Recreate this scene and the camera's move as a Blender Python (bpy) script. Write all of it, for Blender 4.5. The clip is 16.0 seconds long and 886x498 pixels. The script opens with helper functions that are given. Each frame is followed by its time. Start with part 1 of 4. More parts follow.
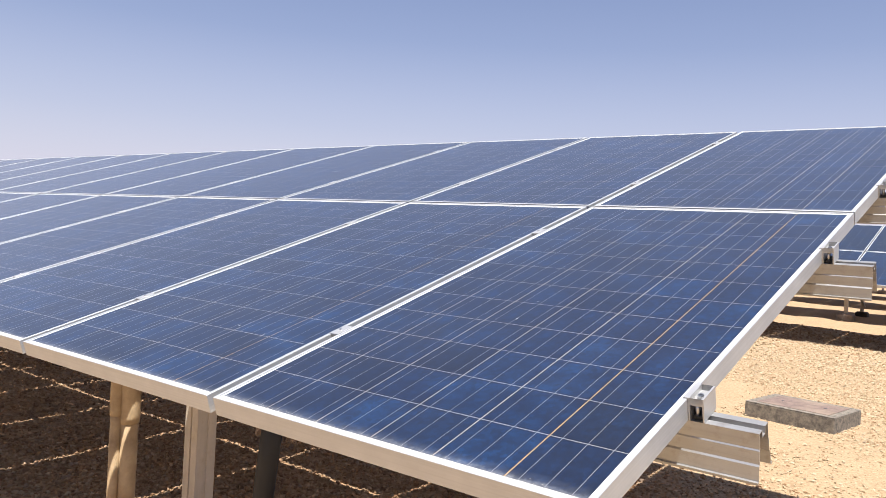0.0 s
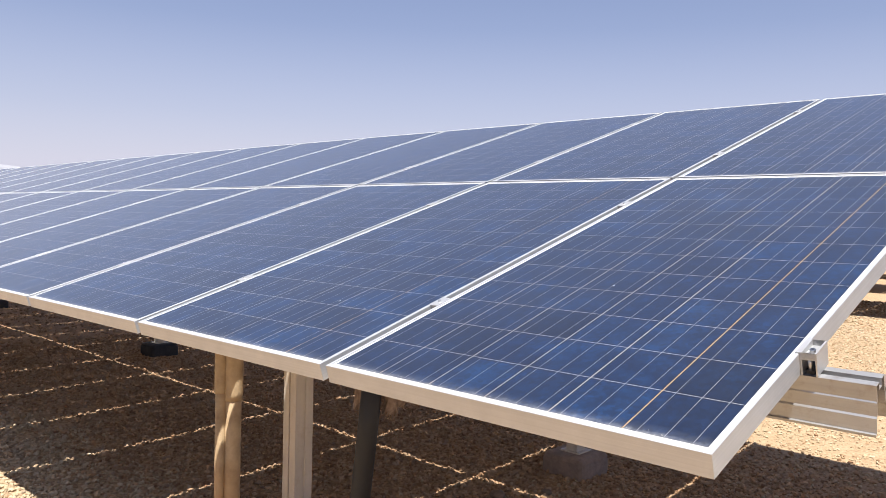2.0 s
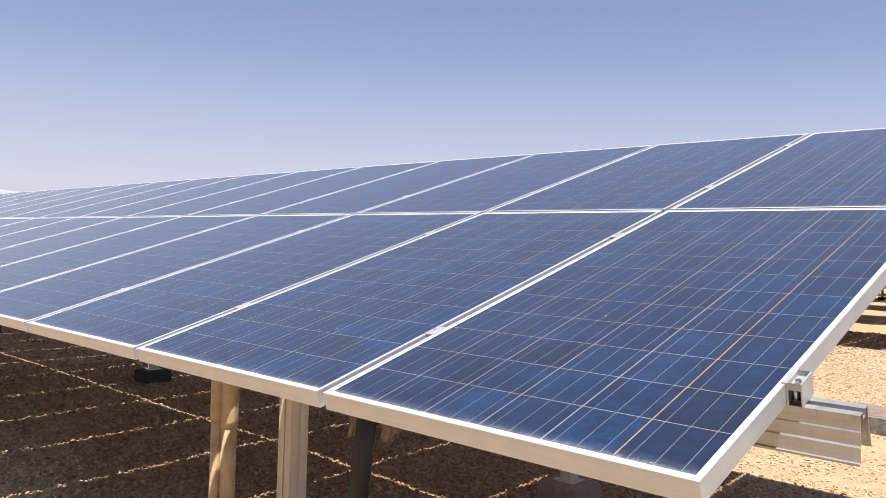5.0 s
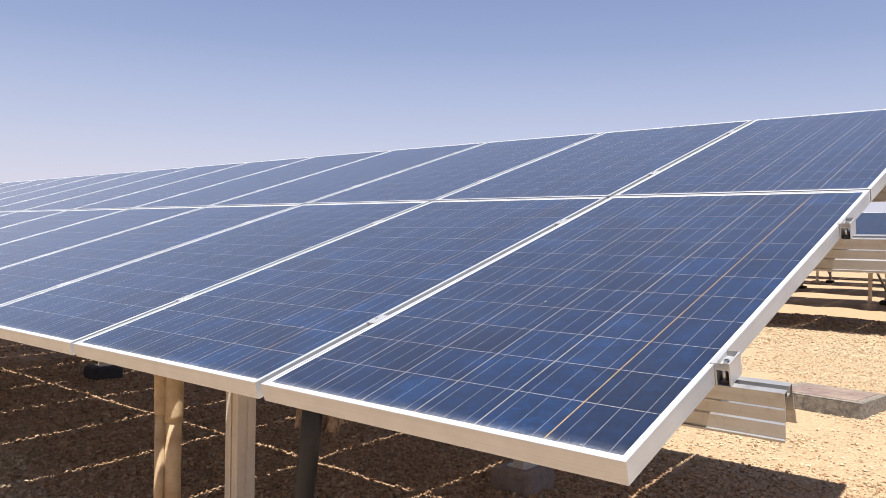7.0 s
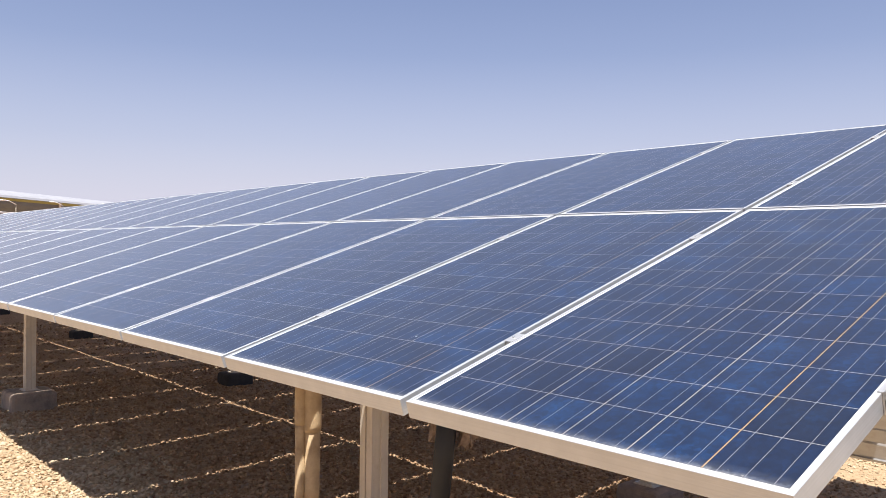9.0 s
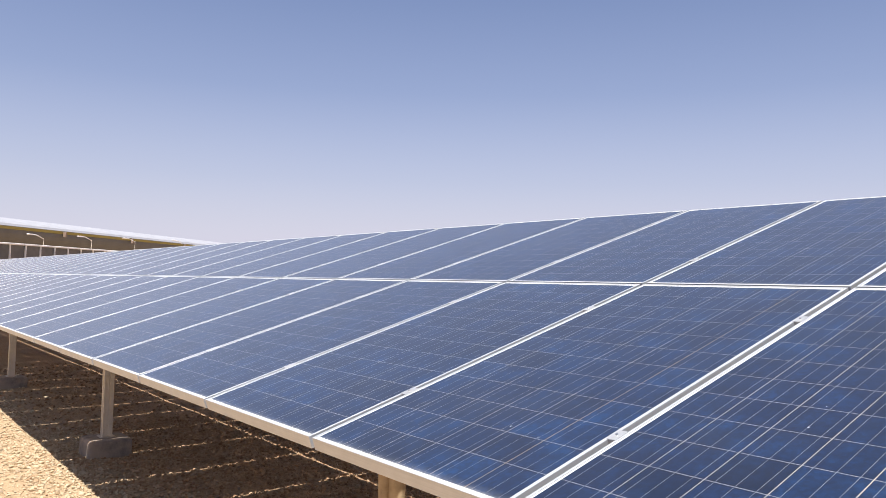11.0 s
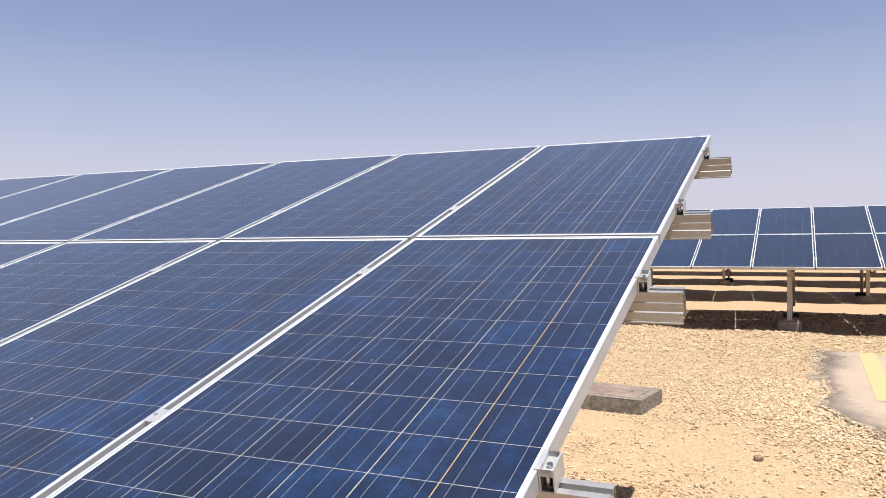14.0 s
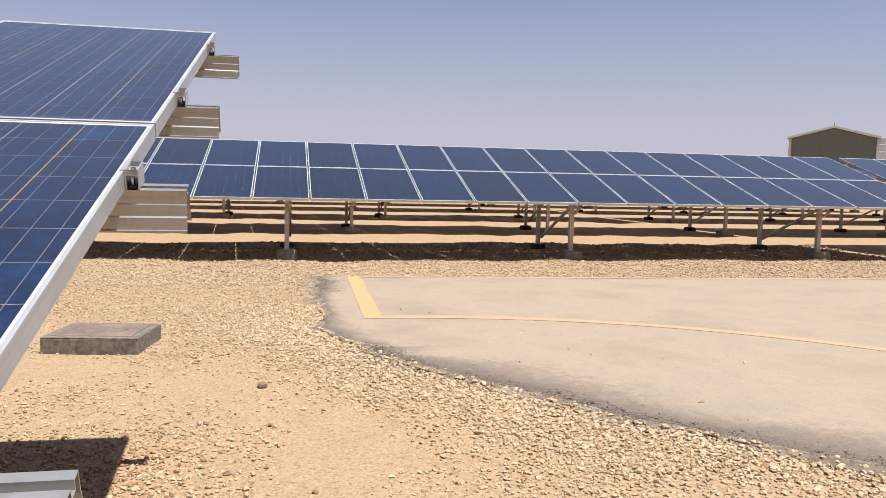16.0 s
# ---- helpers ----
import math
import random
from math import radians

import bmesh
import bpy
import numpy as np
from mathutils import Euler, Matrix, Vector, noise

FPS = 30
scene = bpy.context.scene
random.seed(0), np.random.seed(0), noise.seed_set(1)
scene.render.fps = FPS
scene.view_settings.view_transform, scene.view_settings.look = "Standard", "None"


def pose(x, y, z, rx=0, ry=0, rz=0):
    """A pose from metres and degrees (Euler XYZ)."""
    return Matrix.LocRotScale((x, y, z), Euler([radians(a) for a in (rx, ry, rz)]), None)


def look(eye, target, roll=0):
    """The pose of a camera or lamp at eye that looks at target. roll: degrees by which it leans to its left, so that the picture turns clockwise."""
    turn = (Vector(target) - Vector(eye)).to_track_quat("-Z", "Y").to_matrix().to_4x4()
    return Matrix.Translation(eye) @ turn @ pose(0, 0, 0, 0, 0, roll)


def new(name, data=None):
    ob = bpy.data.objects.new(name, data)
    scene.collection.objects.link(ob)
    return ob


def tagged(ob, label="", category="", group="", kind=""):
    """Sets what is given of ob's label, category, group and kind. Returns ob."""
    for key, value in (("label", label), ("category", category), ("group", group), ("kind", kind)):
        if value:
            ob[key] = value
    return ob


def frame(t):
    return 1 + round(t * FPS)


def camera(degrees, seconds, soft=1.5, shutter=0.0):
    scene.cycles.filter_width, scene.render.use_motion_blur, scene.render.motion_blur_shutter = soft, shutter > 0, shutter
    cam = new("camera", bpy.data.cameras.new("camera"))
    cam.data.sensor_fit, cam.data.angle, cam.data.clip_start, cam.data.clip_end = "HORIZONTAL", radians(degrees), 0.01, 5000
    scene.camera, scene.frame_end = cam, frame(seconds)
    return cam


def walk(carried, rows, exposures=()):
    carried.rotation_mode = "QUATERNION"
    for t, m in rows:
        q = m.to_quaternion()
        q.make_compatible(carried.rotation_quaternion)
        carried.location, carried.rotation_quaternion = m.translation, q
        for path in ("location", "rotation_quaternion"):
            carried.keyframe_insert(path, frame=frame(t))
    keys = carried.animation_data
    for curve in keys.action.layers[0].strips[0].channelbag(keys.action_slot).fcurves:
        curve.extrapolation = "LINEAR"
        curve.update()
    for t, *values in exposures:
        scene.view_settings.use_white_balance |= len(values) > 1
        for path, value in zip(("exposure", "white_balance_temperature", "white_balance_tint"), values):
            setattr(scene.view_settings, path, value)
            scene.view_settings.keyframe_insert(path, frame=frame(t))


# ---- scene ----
cam = camera(59.6, 16.0, soft=0.78)
ROWS = [
    (0, 0.5507, -1.0952, 1.5614, 88.988, -3.283, 38.549),
    (0.5, 0.5364, -1.1036, 1.5555, 88.712, -2.818, 39.809),
    (1, 0.5192, -1.1286, 1.5328, 88.198, -2.220, 41.523),
    (1.5, 0.5064, -1.1704, 1.5089, 87.831, -1.707, 42.712),
    (2, 0.5169, -1.1934, 1.5106, 88.003, -1.409, 43.131),
    (2.5, 0.5396, -1.1763, 1.5187, 88.688, -1.363, 42.877),
    (3, 0.5445, -1.1963, 1.5215, 89.499, -1.575, 42.482),
    (3.5, 0.5450, -1.2225, 1.5231, 90.083, -1.856, 42.750),
    (6, 0.5460, -1.2295, 1.5144, 90.061, -1.854, 42.743),
    (6.5, 0.5637, -1.2051, 1.5174, 89.718, -1.491, 41.291),
    (7, 0.5835, -1.1875, 1.5121, 89.418, -1.076, 39.790),
    (7.5, 0.5767, -1.1531, 1.5168, 89.201, -0.528, 39.245),
    (8, 0.5791, -1.1828, 1.5247, 89.222, -0.508, 40.157),
    (8.5, 0.5580, -1.2036, 1.5239, 89.517, -0.423, 43.068),
    (9, 0.5432, -1.2585, 1.5440, 89.898, -0.656, 47.917),
    (9.2, 0.5176, -1.2642, 1.5487, 90.107, -0.735, 50.179),
    (11.3, 0.4298, -1.3182, 1.7501, 92.925, -1.444, 52.111),
    (11.5, 0.4402, -1.3088, 1.7918, 93.064, -0.585, 48.760),
    (12, 0.4857, -1.3113, 1.8699, 92.734, 0.994, 41.368),
    (12.5, 0.5180, -1.2960, 1.8914, 91.902, 1.976, 36.553),
    (13, 0.5200, -1.2837, 1.8657, 91.021, 1.686, 33.799),
    (13.5, 0.4824, -1.2035, 1.7880, 90.098, 1.064, 29.990),
    (14, 0.4565, -1.0246, 1.7170, 89.169, 0.599, 24.709),
    (14.5, 0.4661, -0.8517, 1.6950, 87.866, -0.291, 17.149),
    (15, 0.4410, -0.6904, 1.6446, 86.727, -0.824, 7.581),
    (15.5, 0.3995, -0.5932, 1.6125, 85.631, -1.332, -2.040),
    (16, 0.3755, -0.4800, 1.5888, 84.652, -1.277, -11.056),
]
walk(cam, [(t, pose(x, y, z, rx, ry, rz)) for t, x, y, z, rx, ry, rz in ROWS], exposures=[(0.0, 1.25), (9.2, 1.25), (11.3, 1.2), (13.0, 1.17), (14.5, 1.13), (15.5, 0.98), (16.0, 0.9)])

# ---------------------------------------------------------------- light
SUN_WAY = Vector((0.25, -0.27, 1.0)).normalized()
world = bpy.data.worlds.new("desert_sky")
scene.world = world
world.use_nodes = True
wn = world.node_tree
wn.nodes.clear()
sky = wn.nodes.new("ShaderNodeTexSky")
sky.sky_type = "NISHITA"
sky.sun_disc = False
sky.sun_elevation = math.asin(SUN_WAY.z)
sky.sun_rotation = math.atan2(SUN_WAY.x, SUN_WAY.y)
sky.air_density, sky.dust_density, sky.ozone_density = 1.0, 1.5, 3.0
bg = wn.nodes.new("ShaderNodeBackground")
bg.inputs[1].default_value = 0.063
tint = wn.nodes.new("ShaderNodeMix")
tint.data_type, tint.blend_type = "RGBA", "MULTIPLY"
tint.inputs[0].default_value = 1.0
tint.inputs[7].default_value = (0.838, 0.795, 0.895, 1)
way = wn.nodes.new("ShaderNodeTexCoord")
split = wn.nodes.new("ShaderNodeSeparateXYZ")
veil = wn.nodes.new("ShaderNodeValToRGB")
HAZE = ((0.0, 0.92), (0.06, 0.80), (0.13, 0.50), (0.24, 0.20), (0.38, 0.06), (1.0, 0.0))
for _ in HAZE[2:]:
    veil.color_ramp.elements.new(0.5)
for e, (place, amount) in zip(veil.color_ramp.elements, HAZE):
    e.position, e.color = place, (amount, amount, amount, 1)
dusty = wn.nodes.new("ShaderNodeMix")     # dust haze that whitens the sky towards the horizon, alike all round
dusty.data_type = "RGBA"
dusty.inputs[7].default_value = (5.0, 4.85, 5.78, 1)
wn.links.new(sky.outputs[0], tint.inputs[6])
wn.links.new(way.outputs["Generated"], split.inputs[0])
wn.links.new(split.outputs[2], veil.inputs[0])
wn.links.new(veil.outputs[0], dusty.inputs[0])
wn.links.new(tint.outputs[2], dusty.inputs[6])
wo = wn.nodes.new("ShaderNodeOutputWorld")
wn.links.new(dusty.outputs[2], bg.inputs[0])
wn.links.new(bg.outputs[0], wo.inputs[0])
sun = new("sun", bpy.data.lights.new("sun", "SUN"))
sun.data.energy, sun.data.angle, sun.data.color = 5.0, radians(0.53), (1.0, 0.975, 0.935)
sun.matrix_world = look(SUN_WAY * 60, (0, 0, 0))

# ---------------------------------------------------------------- plan
TILT = 17.3                      # slope of the panels, degrees
LOW = 1.15                       # height of the panels' lower edge
PITCH, RISE = 1.01, 1.925        # panel spacing along the row and up the slope
PW, PL, PT = 0.986, 1.907, 0.046  # panel width, length, frame depth
RAILS = (0.43, 1.490, 2.355, 3.415)  # places of the four rails up the slope
FRAME_STEP = 5.37                # spacing of the support frames
ROW_Y = (0.0, 13.51, 19.95, 26.45, 32.9, 39.4)


# ---------------------------------------------------------------- materials
class Mat:
    """A small builder of node materials."""

    def __init__(self, name):
        self.m = bpy.data.materials.new(name)
        self.m.use_nodes = True
        self.t = self.m.node_tree
        self.b = self.t.nodes["Principled BSDF"]
        self.coord = self.t.nodes.new("ShaderNodeTexCoord")

    def n(self, kind, **sets):
        node = self.t.nodes.new(kind)
        for k, v in sets.items():
            if k in node.inputs:
                node.inputs[k].default_value = v
        return node

    def link(self, a, b):
        self.t.links.new(a, b)

    def noise(self, scale, detail=4.0, rough=0.6, space="Object", stretch=None):
        node = self.n("ShaderNodeTexNoise", Scale=scale, Detail=detail, Roughness=rough)
        src = self.coord.outputs[space]
        if stretch:
            mp = self.n("ShaderNodeMapping", Scale=stretch)
            self.link(src, mp.inputs[0])
            src = mp.outputs[0]
        self.link(src, node.inputs["Vector"])
        return node.outputs[0]

    def ramp(self, fac, stops):
        r = self.n("ShaderNodeValToRGB")
        els = r.color_ramp.elements
        while len(els) < len(stops):
            els.new(0.5)
        for e, (p, c) in zip(els, stops):
            e.position = p
            e.color = (*c, 1) if len(c) == 3 else c
        self.link(fac, r.inputs[0])
        return r.outputs[0]

    def mix(self, fac, a, b, mode="MIX"):
        m = self.t.nodes.new("ShaderNodeMix")
        m.data_type, m.blend_type = "RGBA", mode
        for sock, v in ((m.inputs[0], fac), (m.inputs[6], a), (m.inputs[7], b)):
            if isinstance(v, (int, float)):
                sock.default_value = v
            elif isinstance(v, tuple):
                sock.default_value = (*v, 1)
            else:
                self.link(v, sock)
        return m.outputs[2]

    def math(self, op, a, b=0.0):
        m = self.t.nodes.new("ShaderNodeMath")
        m.operation = op
        for sock, v in ((m.inputs[0], a), (m.inputs[1], b)):
            if isinstance(v, (int, float)):
                sock.default_value = v
            else:
                self.link(v, sock)
        return m.outputs[0]

    def bump(self, height, strength=0.3, distance=0.01):
        b = self.n("ShaderNodeBump", Strength=strength, Distance=distance)
        self.link(height, b.inputs["Height"])
        self.link(b.outputs[0], self.b.inputs["Normal"])

    def color(self, c):
        if isinstance(c, tuple):
            self.b.inputs["Base Color"].default_value = (*c, 1)
        else:
            self.link(c, self.b.inputs["Base Color"])

    def set(self, **kw):
        for k, v in kw.items():
            self.b.inputs[k.replace("_", " ")].default_value = v
        return self


def m_cell(name, per_object):
    """Polycrystalline silicon under dusty front glass."""
    m = Mat(name)
    if per_object:
        rnd = m.t.nodes.new("ShaderNodeObjectInfo").outputs["Random"]
    else:
        rnd = m.t.nodes.new("ShaderNodeNewGeometry").outputs["Random Per Island"]
    if per_object:
        spot = m.t.nodes.new("ShaderNodeNewGeometry").outputs["Position"]
    else:
        spot = m.coord.outputs["Object"]
    vor = m.n("ShaderNodeTexVoronoi", Scale=95.0)
    m.link(spot, vor.inputs["Vector"])
    grain = m.ramp(vor.outputs["Color"], [(0.0, (0.0007, 0.0038, 0.0155)), (1.0, (0.0021, 0.0096, 0.0345))])
    tone = m.ramp(rnd, [(0.0, (0.95, 0.72, 0.66)), (0.3, (0.90, 0.90, 0.90)), (0.75, (0.95, 1.15, 1.10)), (1.0, (1.05, 1.6, 1.5))])
    cloud = m.n("ShaderNodeTexNoise", Scale=9.0, Detail=5.0, Roughness=0.7)
    m.link(spot, cloud.inputs["Vector"])
    mottle = m.ramp(cloud.outputs[0], [(0.3, (0.60, 0.58, 0.60)), (0.5, (1.0, 1.0, 1.0)), (0.66, (1.6, 1.95, 1.8))])
    if not per_object:
        lot = m.t.nodes.new("ShaderNodeObjectInfo").outputs["Random"]
        tone = m.mix(1.0, tone, m.ramp(lot, [(0.0, (0.45, 0.40, 0.36)), (0.5, (0.75, 0.78, 0.70)), (1.0, (0.95, 1.12, 1.05))]), "MULTIPLY")
    blue = m.mix(1.0, m.mix(1.0, grain, tone, "MULTIPLY"), mottle, "MULTIPLY")
    film = m.n("ShaderNodeTexNoise", Scale=3.0, Detail=6.0, Roughness=0.65)
    m.link(spot, film.inputs["Vector"])
    dust = m.ramp(film.outputs[0], [(0.40, (0.002, 0.002, 0.002)), (0.60, (0.008, 0.008, 0.008)), (0.80, (0.026, 0.026, 0.026))])
    dusty = m.mix(dust, blue, (0.37, 0.375, 0.37))
    # dried dust that rain has carried down to the lower edge of each panel
    split = m.n("ShaderNodeSeparateXYZ")
    m.link(spot, split.inputs[0])
    run = split.outputs[1]
    if per_object:
        run = m.math("MODULO", m.math("DIVIDE", run, math.cos(radians(TILT))), RISE)
    fray = m.n("ShaderNodeTexNoise", Scale=55.0, Detail=5.0, Roughness=0.7)
    m.link(spot, fray.inputs["Vector"])
    run = m.math("ADD", run, m.math("MULTIPLY", m.math("SUBTRACT", fray.outputs[0], 0.5), 0.04))
    silt = m.ramp(run, [(0.013, (0.58, 0.58, 0.58)), (0.021, (0.24, 0.24, 0.24)), (0.032, (0.05, 0.05, 0.05)), (0.055, (0.0, 0.0, 0.0))])
    m.color(m.mix(silt, dusty, (0.38, 0.385, 0.38)))
    m.set(Roughness=0.5, Metallic=0.0, Specular_IOR_Level=0.15, Coat_Weight=1.0, Coat_Roughness=0.07, Coat_IOR=1.64, Sheen_Weight=0.30, Sheen_Roughness=0.34)
    m.b.inputs["Sheen Tint"].default_value = (0.88, 0.93, 1.0, 1)
    return m.m


def m_metal(name, col, rough, metal, streak=None, stain=None, bump=0.0):
    m = Mat(name)
    n1 = m.noise(9.0, 6.0, 0.65)
    c = m.mix(m.ramp(n1, [(0.35, (0, 0, 0)), (0.72, (1, 1, 1))]), tuple(v * 0.86 for v in col), col)
    if streak:
        s = m.noise(1.0, 5.0, 0.7, stretch=streak)
        c = m.mix(m.ramp(s, [(0.3, (0, 0, 0)), (0.75, (0.55, 0.55, 0.55))]), c, tuple(v * 0.66 for v in col))
        if bump:
            m.bump(s, bump, 0.002)
    if stain:
        c = m.mix(m.ramp(m.noise(22.0, 8.0, 0.7), [(0.52, (0, 0, 0)), (0.8, (0.6, 0.6, 0.6))]), c, stain)
    m.color(c)
    m.set(Roughness=rough, Metallic=metal)
    return m.m


def m_rough(name, dark, light, scale, rough=0.9, bump=0.5, dist=0.01, spots=None):
    m = Mat(name)
    a = m.noise(scale, 8.0, 0.65)
    c = m.ramp(a, [(0.3, dark), (0.72, light)])
    if spots:
        c = m.mix(m.ramp(m.noise(scale * 0.22, 5.0, 0.6), [(0.45, (0, 0, 0)), (0.7, (0.8, 0.8, 0.8))]), c, spots)
    m.color(c)
    m.bump(m.noise(scale * 4, 6.0, 0.7), bump, dist)
    m.set(Roughness=rough)
    return m.m


def m_stone(name="limestone_gravel", dark=False, red=False):
    m = Mat(name)
    rnd = m.t.nodes.new("ShaderNodeNewGeometry").outputs["Random Per Island"]
    if dark:
        c = m.ramp(rnd, [(0.0, (0.045, 0.034, 0.026)), (0.6, (0.10, 0.076, 0.058)), (1.0, (0.24, 0.175, 0.12))])
    elif red:
        c = m.ramp(rnd, [(0.0, (0.17, 0.090, 0.046)), (0.2, (0.25, 0.148, 0.080)), (0.7, (0.32, 0.207, 0.120)), (0.95, (0.39, 0.280, 0.178)), (1.0, (0.24, 0.17, 0.12))])
    else:
        c = m.ramp(rnd, [(0.0, (0.20, 0.118, 0.066)), (0.04, (0.27, 0.168, 0.094)), (0.15, (0.325, 0.236, 0.143)), (0.55, (0.37, 0.288, 0.183)), (0.97, (0.44, 0.362, 0.245)), (1.0, (0.28, 0.22, 0.16))])
    tan = tuple(v * (0.4 if dark else 1.0) for v in (0.28, 0.175, 0.10))
    m.color(m.mix(m.ramp(m.noise(60.0, 4.0, 0.6), [(0.3, (0, 0, 0)), (0.8, (0.34, 0.34, 0.34))]), c, tan))
    m.bump(m.noise(160.0, 4.0, 0.7), 0.3, 0.002)
    m.set(Roughness=0.95, Specular_IOR_Level=0.2)
    return m.m


def m_ground():
    m = Mat("desert_sand_and_grit")
    big = m.noise(0.35, 5.0, 0.6)
    mid = m.noise(3.2, 7.0, 0.65)
    fine = m.noise(45.0, 6.0, 0.7)
    vor = m.n("ShaderNodeTexVoronoi", Scale=62.0)
    m.link(m.coord.outputs["Object"], vor.inputs["Vector"])
    sand = m.ramp(mid, [(0.3, (0.262, 0.180, 0.103)), (0.7, (0.330, 0.238, 0.144))])
    sand = m.mix(m.ramp(big, [(0.4, (0, 0, 0)), (0.65, (0.5, 0.5, 0.5))]), sand, (0.295, 0.206, 0.123))
    # redder compacted earth beyond the apron, pale sand and grit between
    where = m.n("ShaderNodeSeparateXYZ")
    m.link(m.coord.outputs["Object"], where.inputs[0])
    ragged = m.math("MULTIPLY", m.math("SUBTRACT", m.noise(0.8, 6.0, 0.65), 0.5), 2.2)
    west = m.math("MULTIPLY", m.math("ADD", where.outputs[0], ragged), -1.0)
    north = m.math("ADD", m.math("SUBTRACT", where.outputs[1], 13.6), ragged)
    inland = m.math("SUBTRACT", 4.3, m.math("ADD", where.outputs[1], ragged))
    front = m.math("SUBTRACT", m.math("ADD", where.outputs[1], m.math("MULTIPLY", ragged, 0.5)), 0.7)
    # west, front and inland bounds paint the shade's red-brown under the long row
    soil_and_shade = m.ramp(m.math("MAXIMUM", m.math("MINIMUM", m.math("MINIMUM", west, front), inland), m.math("MINIMUM", north, 0.4)), [(0.0, (0, 0, 0)), (0.9, (1, 1, 1))])
    sand = m.mix(soil_and_shade, sand, m.ramp(mid, [(0.3, (0.272, 0.174, 0.099)), (0.7, (0.345, 0.233, 0.141))]))
    grit = m.ramp(vor.outputs["Color"], [(0.1, (0.165, 0.103, 0.058)), (0.4, (0.275, 0.190, 0.112)), (0.9, (0.365, 0.275, 0.174))])
    grit = m.mix(soil_and_shade, grit, m.mix(1.0, grit, (1.02, 0.91, 0.84), "MULTIPLY"))
    m.color(m.mix(m.ramp(fine, [(0.40, (0.15, 0.15, 0.15)), (0.58, (0.85, 0.85, 0.85))]), sand, grit))
    m.bump(m.math("ADD", fine, m.math("MULTIPLY", vor.outputs["Distance"], -0.6)), 0.55, 0.012)
    m.set(Roughness=0.97, Specular_IOR_Level=0.15)
    return m.m


def m_pad():
    m = Mat("dusty_asphalt")
    a = m.noise(0.9, 6.0, 0.62)
    b = m.noise(70.0, 5.0, 0.7)
    dust = m.ramp(a, [(0.3, (0.225, 0.172, 0.124)), (0.52, (0.290, 0.222, 0.160)), (0.75, (0.252, 0.206, 0.156))])
    c = m.mix(m.ramp(b, [(0.35, (0.5, 0.5, 0.5)), (0.6, (0, 0, 0))]), dust, (0.185, 0.142, 0.108))
    scuff = m.ramp(m.noise(7.0, 7.0, 0.72, stretch=(1.0, 0.7, 1.0)), [(0.52, (0, 0, 0)), (0.70, (0.42, 0.42, 0.42))])
    c = m.mix(scuff, c, (0.185, 0.152, 0.115))
    speck = m.ramp(m.noise(38.0, 3.0, 0.6), [(0.64, (0, 0, 0)), (0.71, (0.7, 0.7, 0.7))])
    c = m.mix(speck, c, (0.12, 0.098, 0.078))
    stain = m.ramp(m.noise(0.45, 4.0, 0.6, stretch=(1.0, 1.6, 1.0)), [(0.56, (0, 0, 0)), (0.70, (0.38, 0.38, 0.38))])
    c = m.mix(stain, c, (0.160, 0.155, 0.118))
    tar = m.t.nodes.new("ShaderNodeAttribute")
    tar.attribute_name = "bared_tar"
    worn = m.math("ADD", tar.outputs["Fac"], m.math("MULTIPLY", m.math("SUBTRACT", m.noise(11.0, 7.0, 0.7), 0.5), 0.7))
    bare = m.ramp(b, [(0.35, (0.055, 0.042, 0.035)), (0.62, (0.125, 0.097, 0.076))])
    m.color(m.mix(m.ramp(worn, [(0.14, (0, 0, 0)), (0.38, (0.55, 0.55, 0.55)), (0.75, (0.92, 0.92, 0.92))]), c, bare))
    m.bump(b, 0.4, 0.004)
    m.set(Roughness=0.92)
    return m.m


def m_paint(name, col, worn, faded=0.62):
    m = Mat(name)
    w = m.ramp(m.noise(14.0, 8.0, 0.75), [(0.38, (0.25, 0.25, 0.25)), (0.66, (0.9, 0.9, 0.9))])
    fade = m.ramp(m.noise(0.55, 4.0, 0.6), [(0.42, (0, 0, 0)), (0.62, (faded, faded, faded))])
    m.color(m.mix(fade, m.mix(w, col, worn), (0.32, 0.23, 0.125)))
    m.bump(m.noise(80.0, 4.0, 0.6), 0.2, 0.003)
    m.set(Roughness=0.8)
    return m.m


CELL_ONE = m_cell("silicon_cell", True)
CELL_ALL = m_cell("silicon_cells", False)
ALU = m_metal("anodised_aluminium", (0.61, 0.61, 0.615), 0.40, 0.5, streak=(0.9, 150.0, 150.0), bump=0.25)
ALU_SIDE = m_metal("brushed_aluminium", (0.50, 0.51, 0.525), 0.44, 0.5, streak=(150.0, 0.9, 150.0), bump=0.2)
RAIL = m_metal("galvanised_rail", (0.42, 0.41, 0.40), 0.34, 0.62, streak=(0.8, 70.0, 70.0), stain=(0.20, 0.145, 0.105), bump=0.2)
CLAMP = m_metal("cast_aluminium", (0.58, 0.575, 0.57), 0.48, 0.8, streak=(90.0, 1.5, 90.0), stain=(0.42, 0.38, 0.33), bump=0.15)
STEEL = m_metal("stainless_bolt", (0.55, 0.55, 0.56), 0.3, 1.0)
POST = m_metal("dusty_galvanised_post", (0.60, 0.53, 0.44), 0.6, 0.35, streak=(16.0, 16.0, 0.6), stain=(0.40, 0.31, 0.21))
RIBBON = m_metal("tinned_ribbon", (0.22, 0.22, 0.235), 0.4, 0.3)
BACK = m_rough("aged_white_backsheet", (0.23, 0.215, 0.205), (0.31, 0.29, 0.275), 30.0, 0.5, 0.0)
UNDER = m_rough("white_panel_underside", (0.70, 0.69, 0.67), (0.78, 0.77, 0.75), 6.0, 0.55, 0.0)
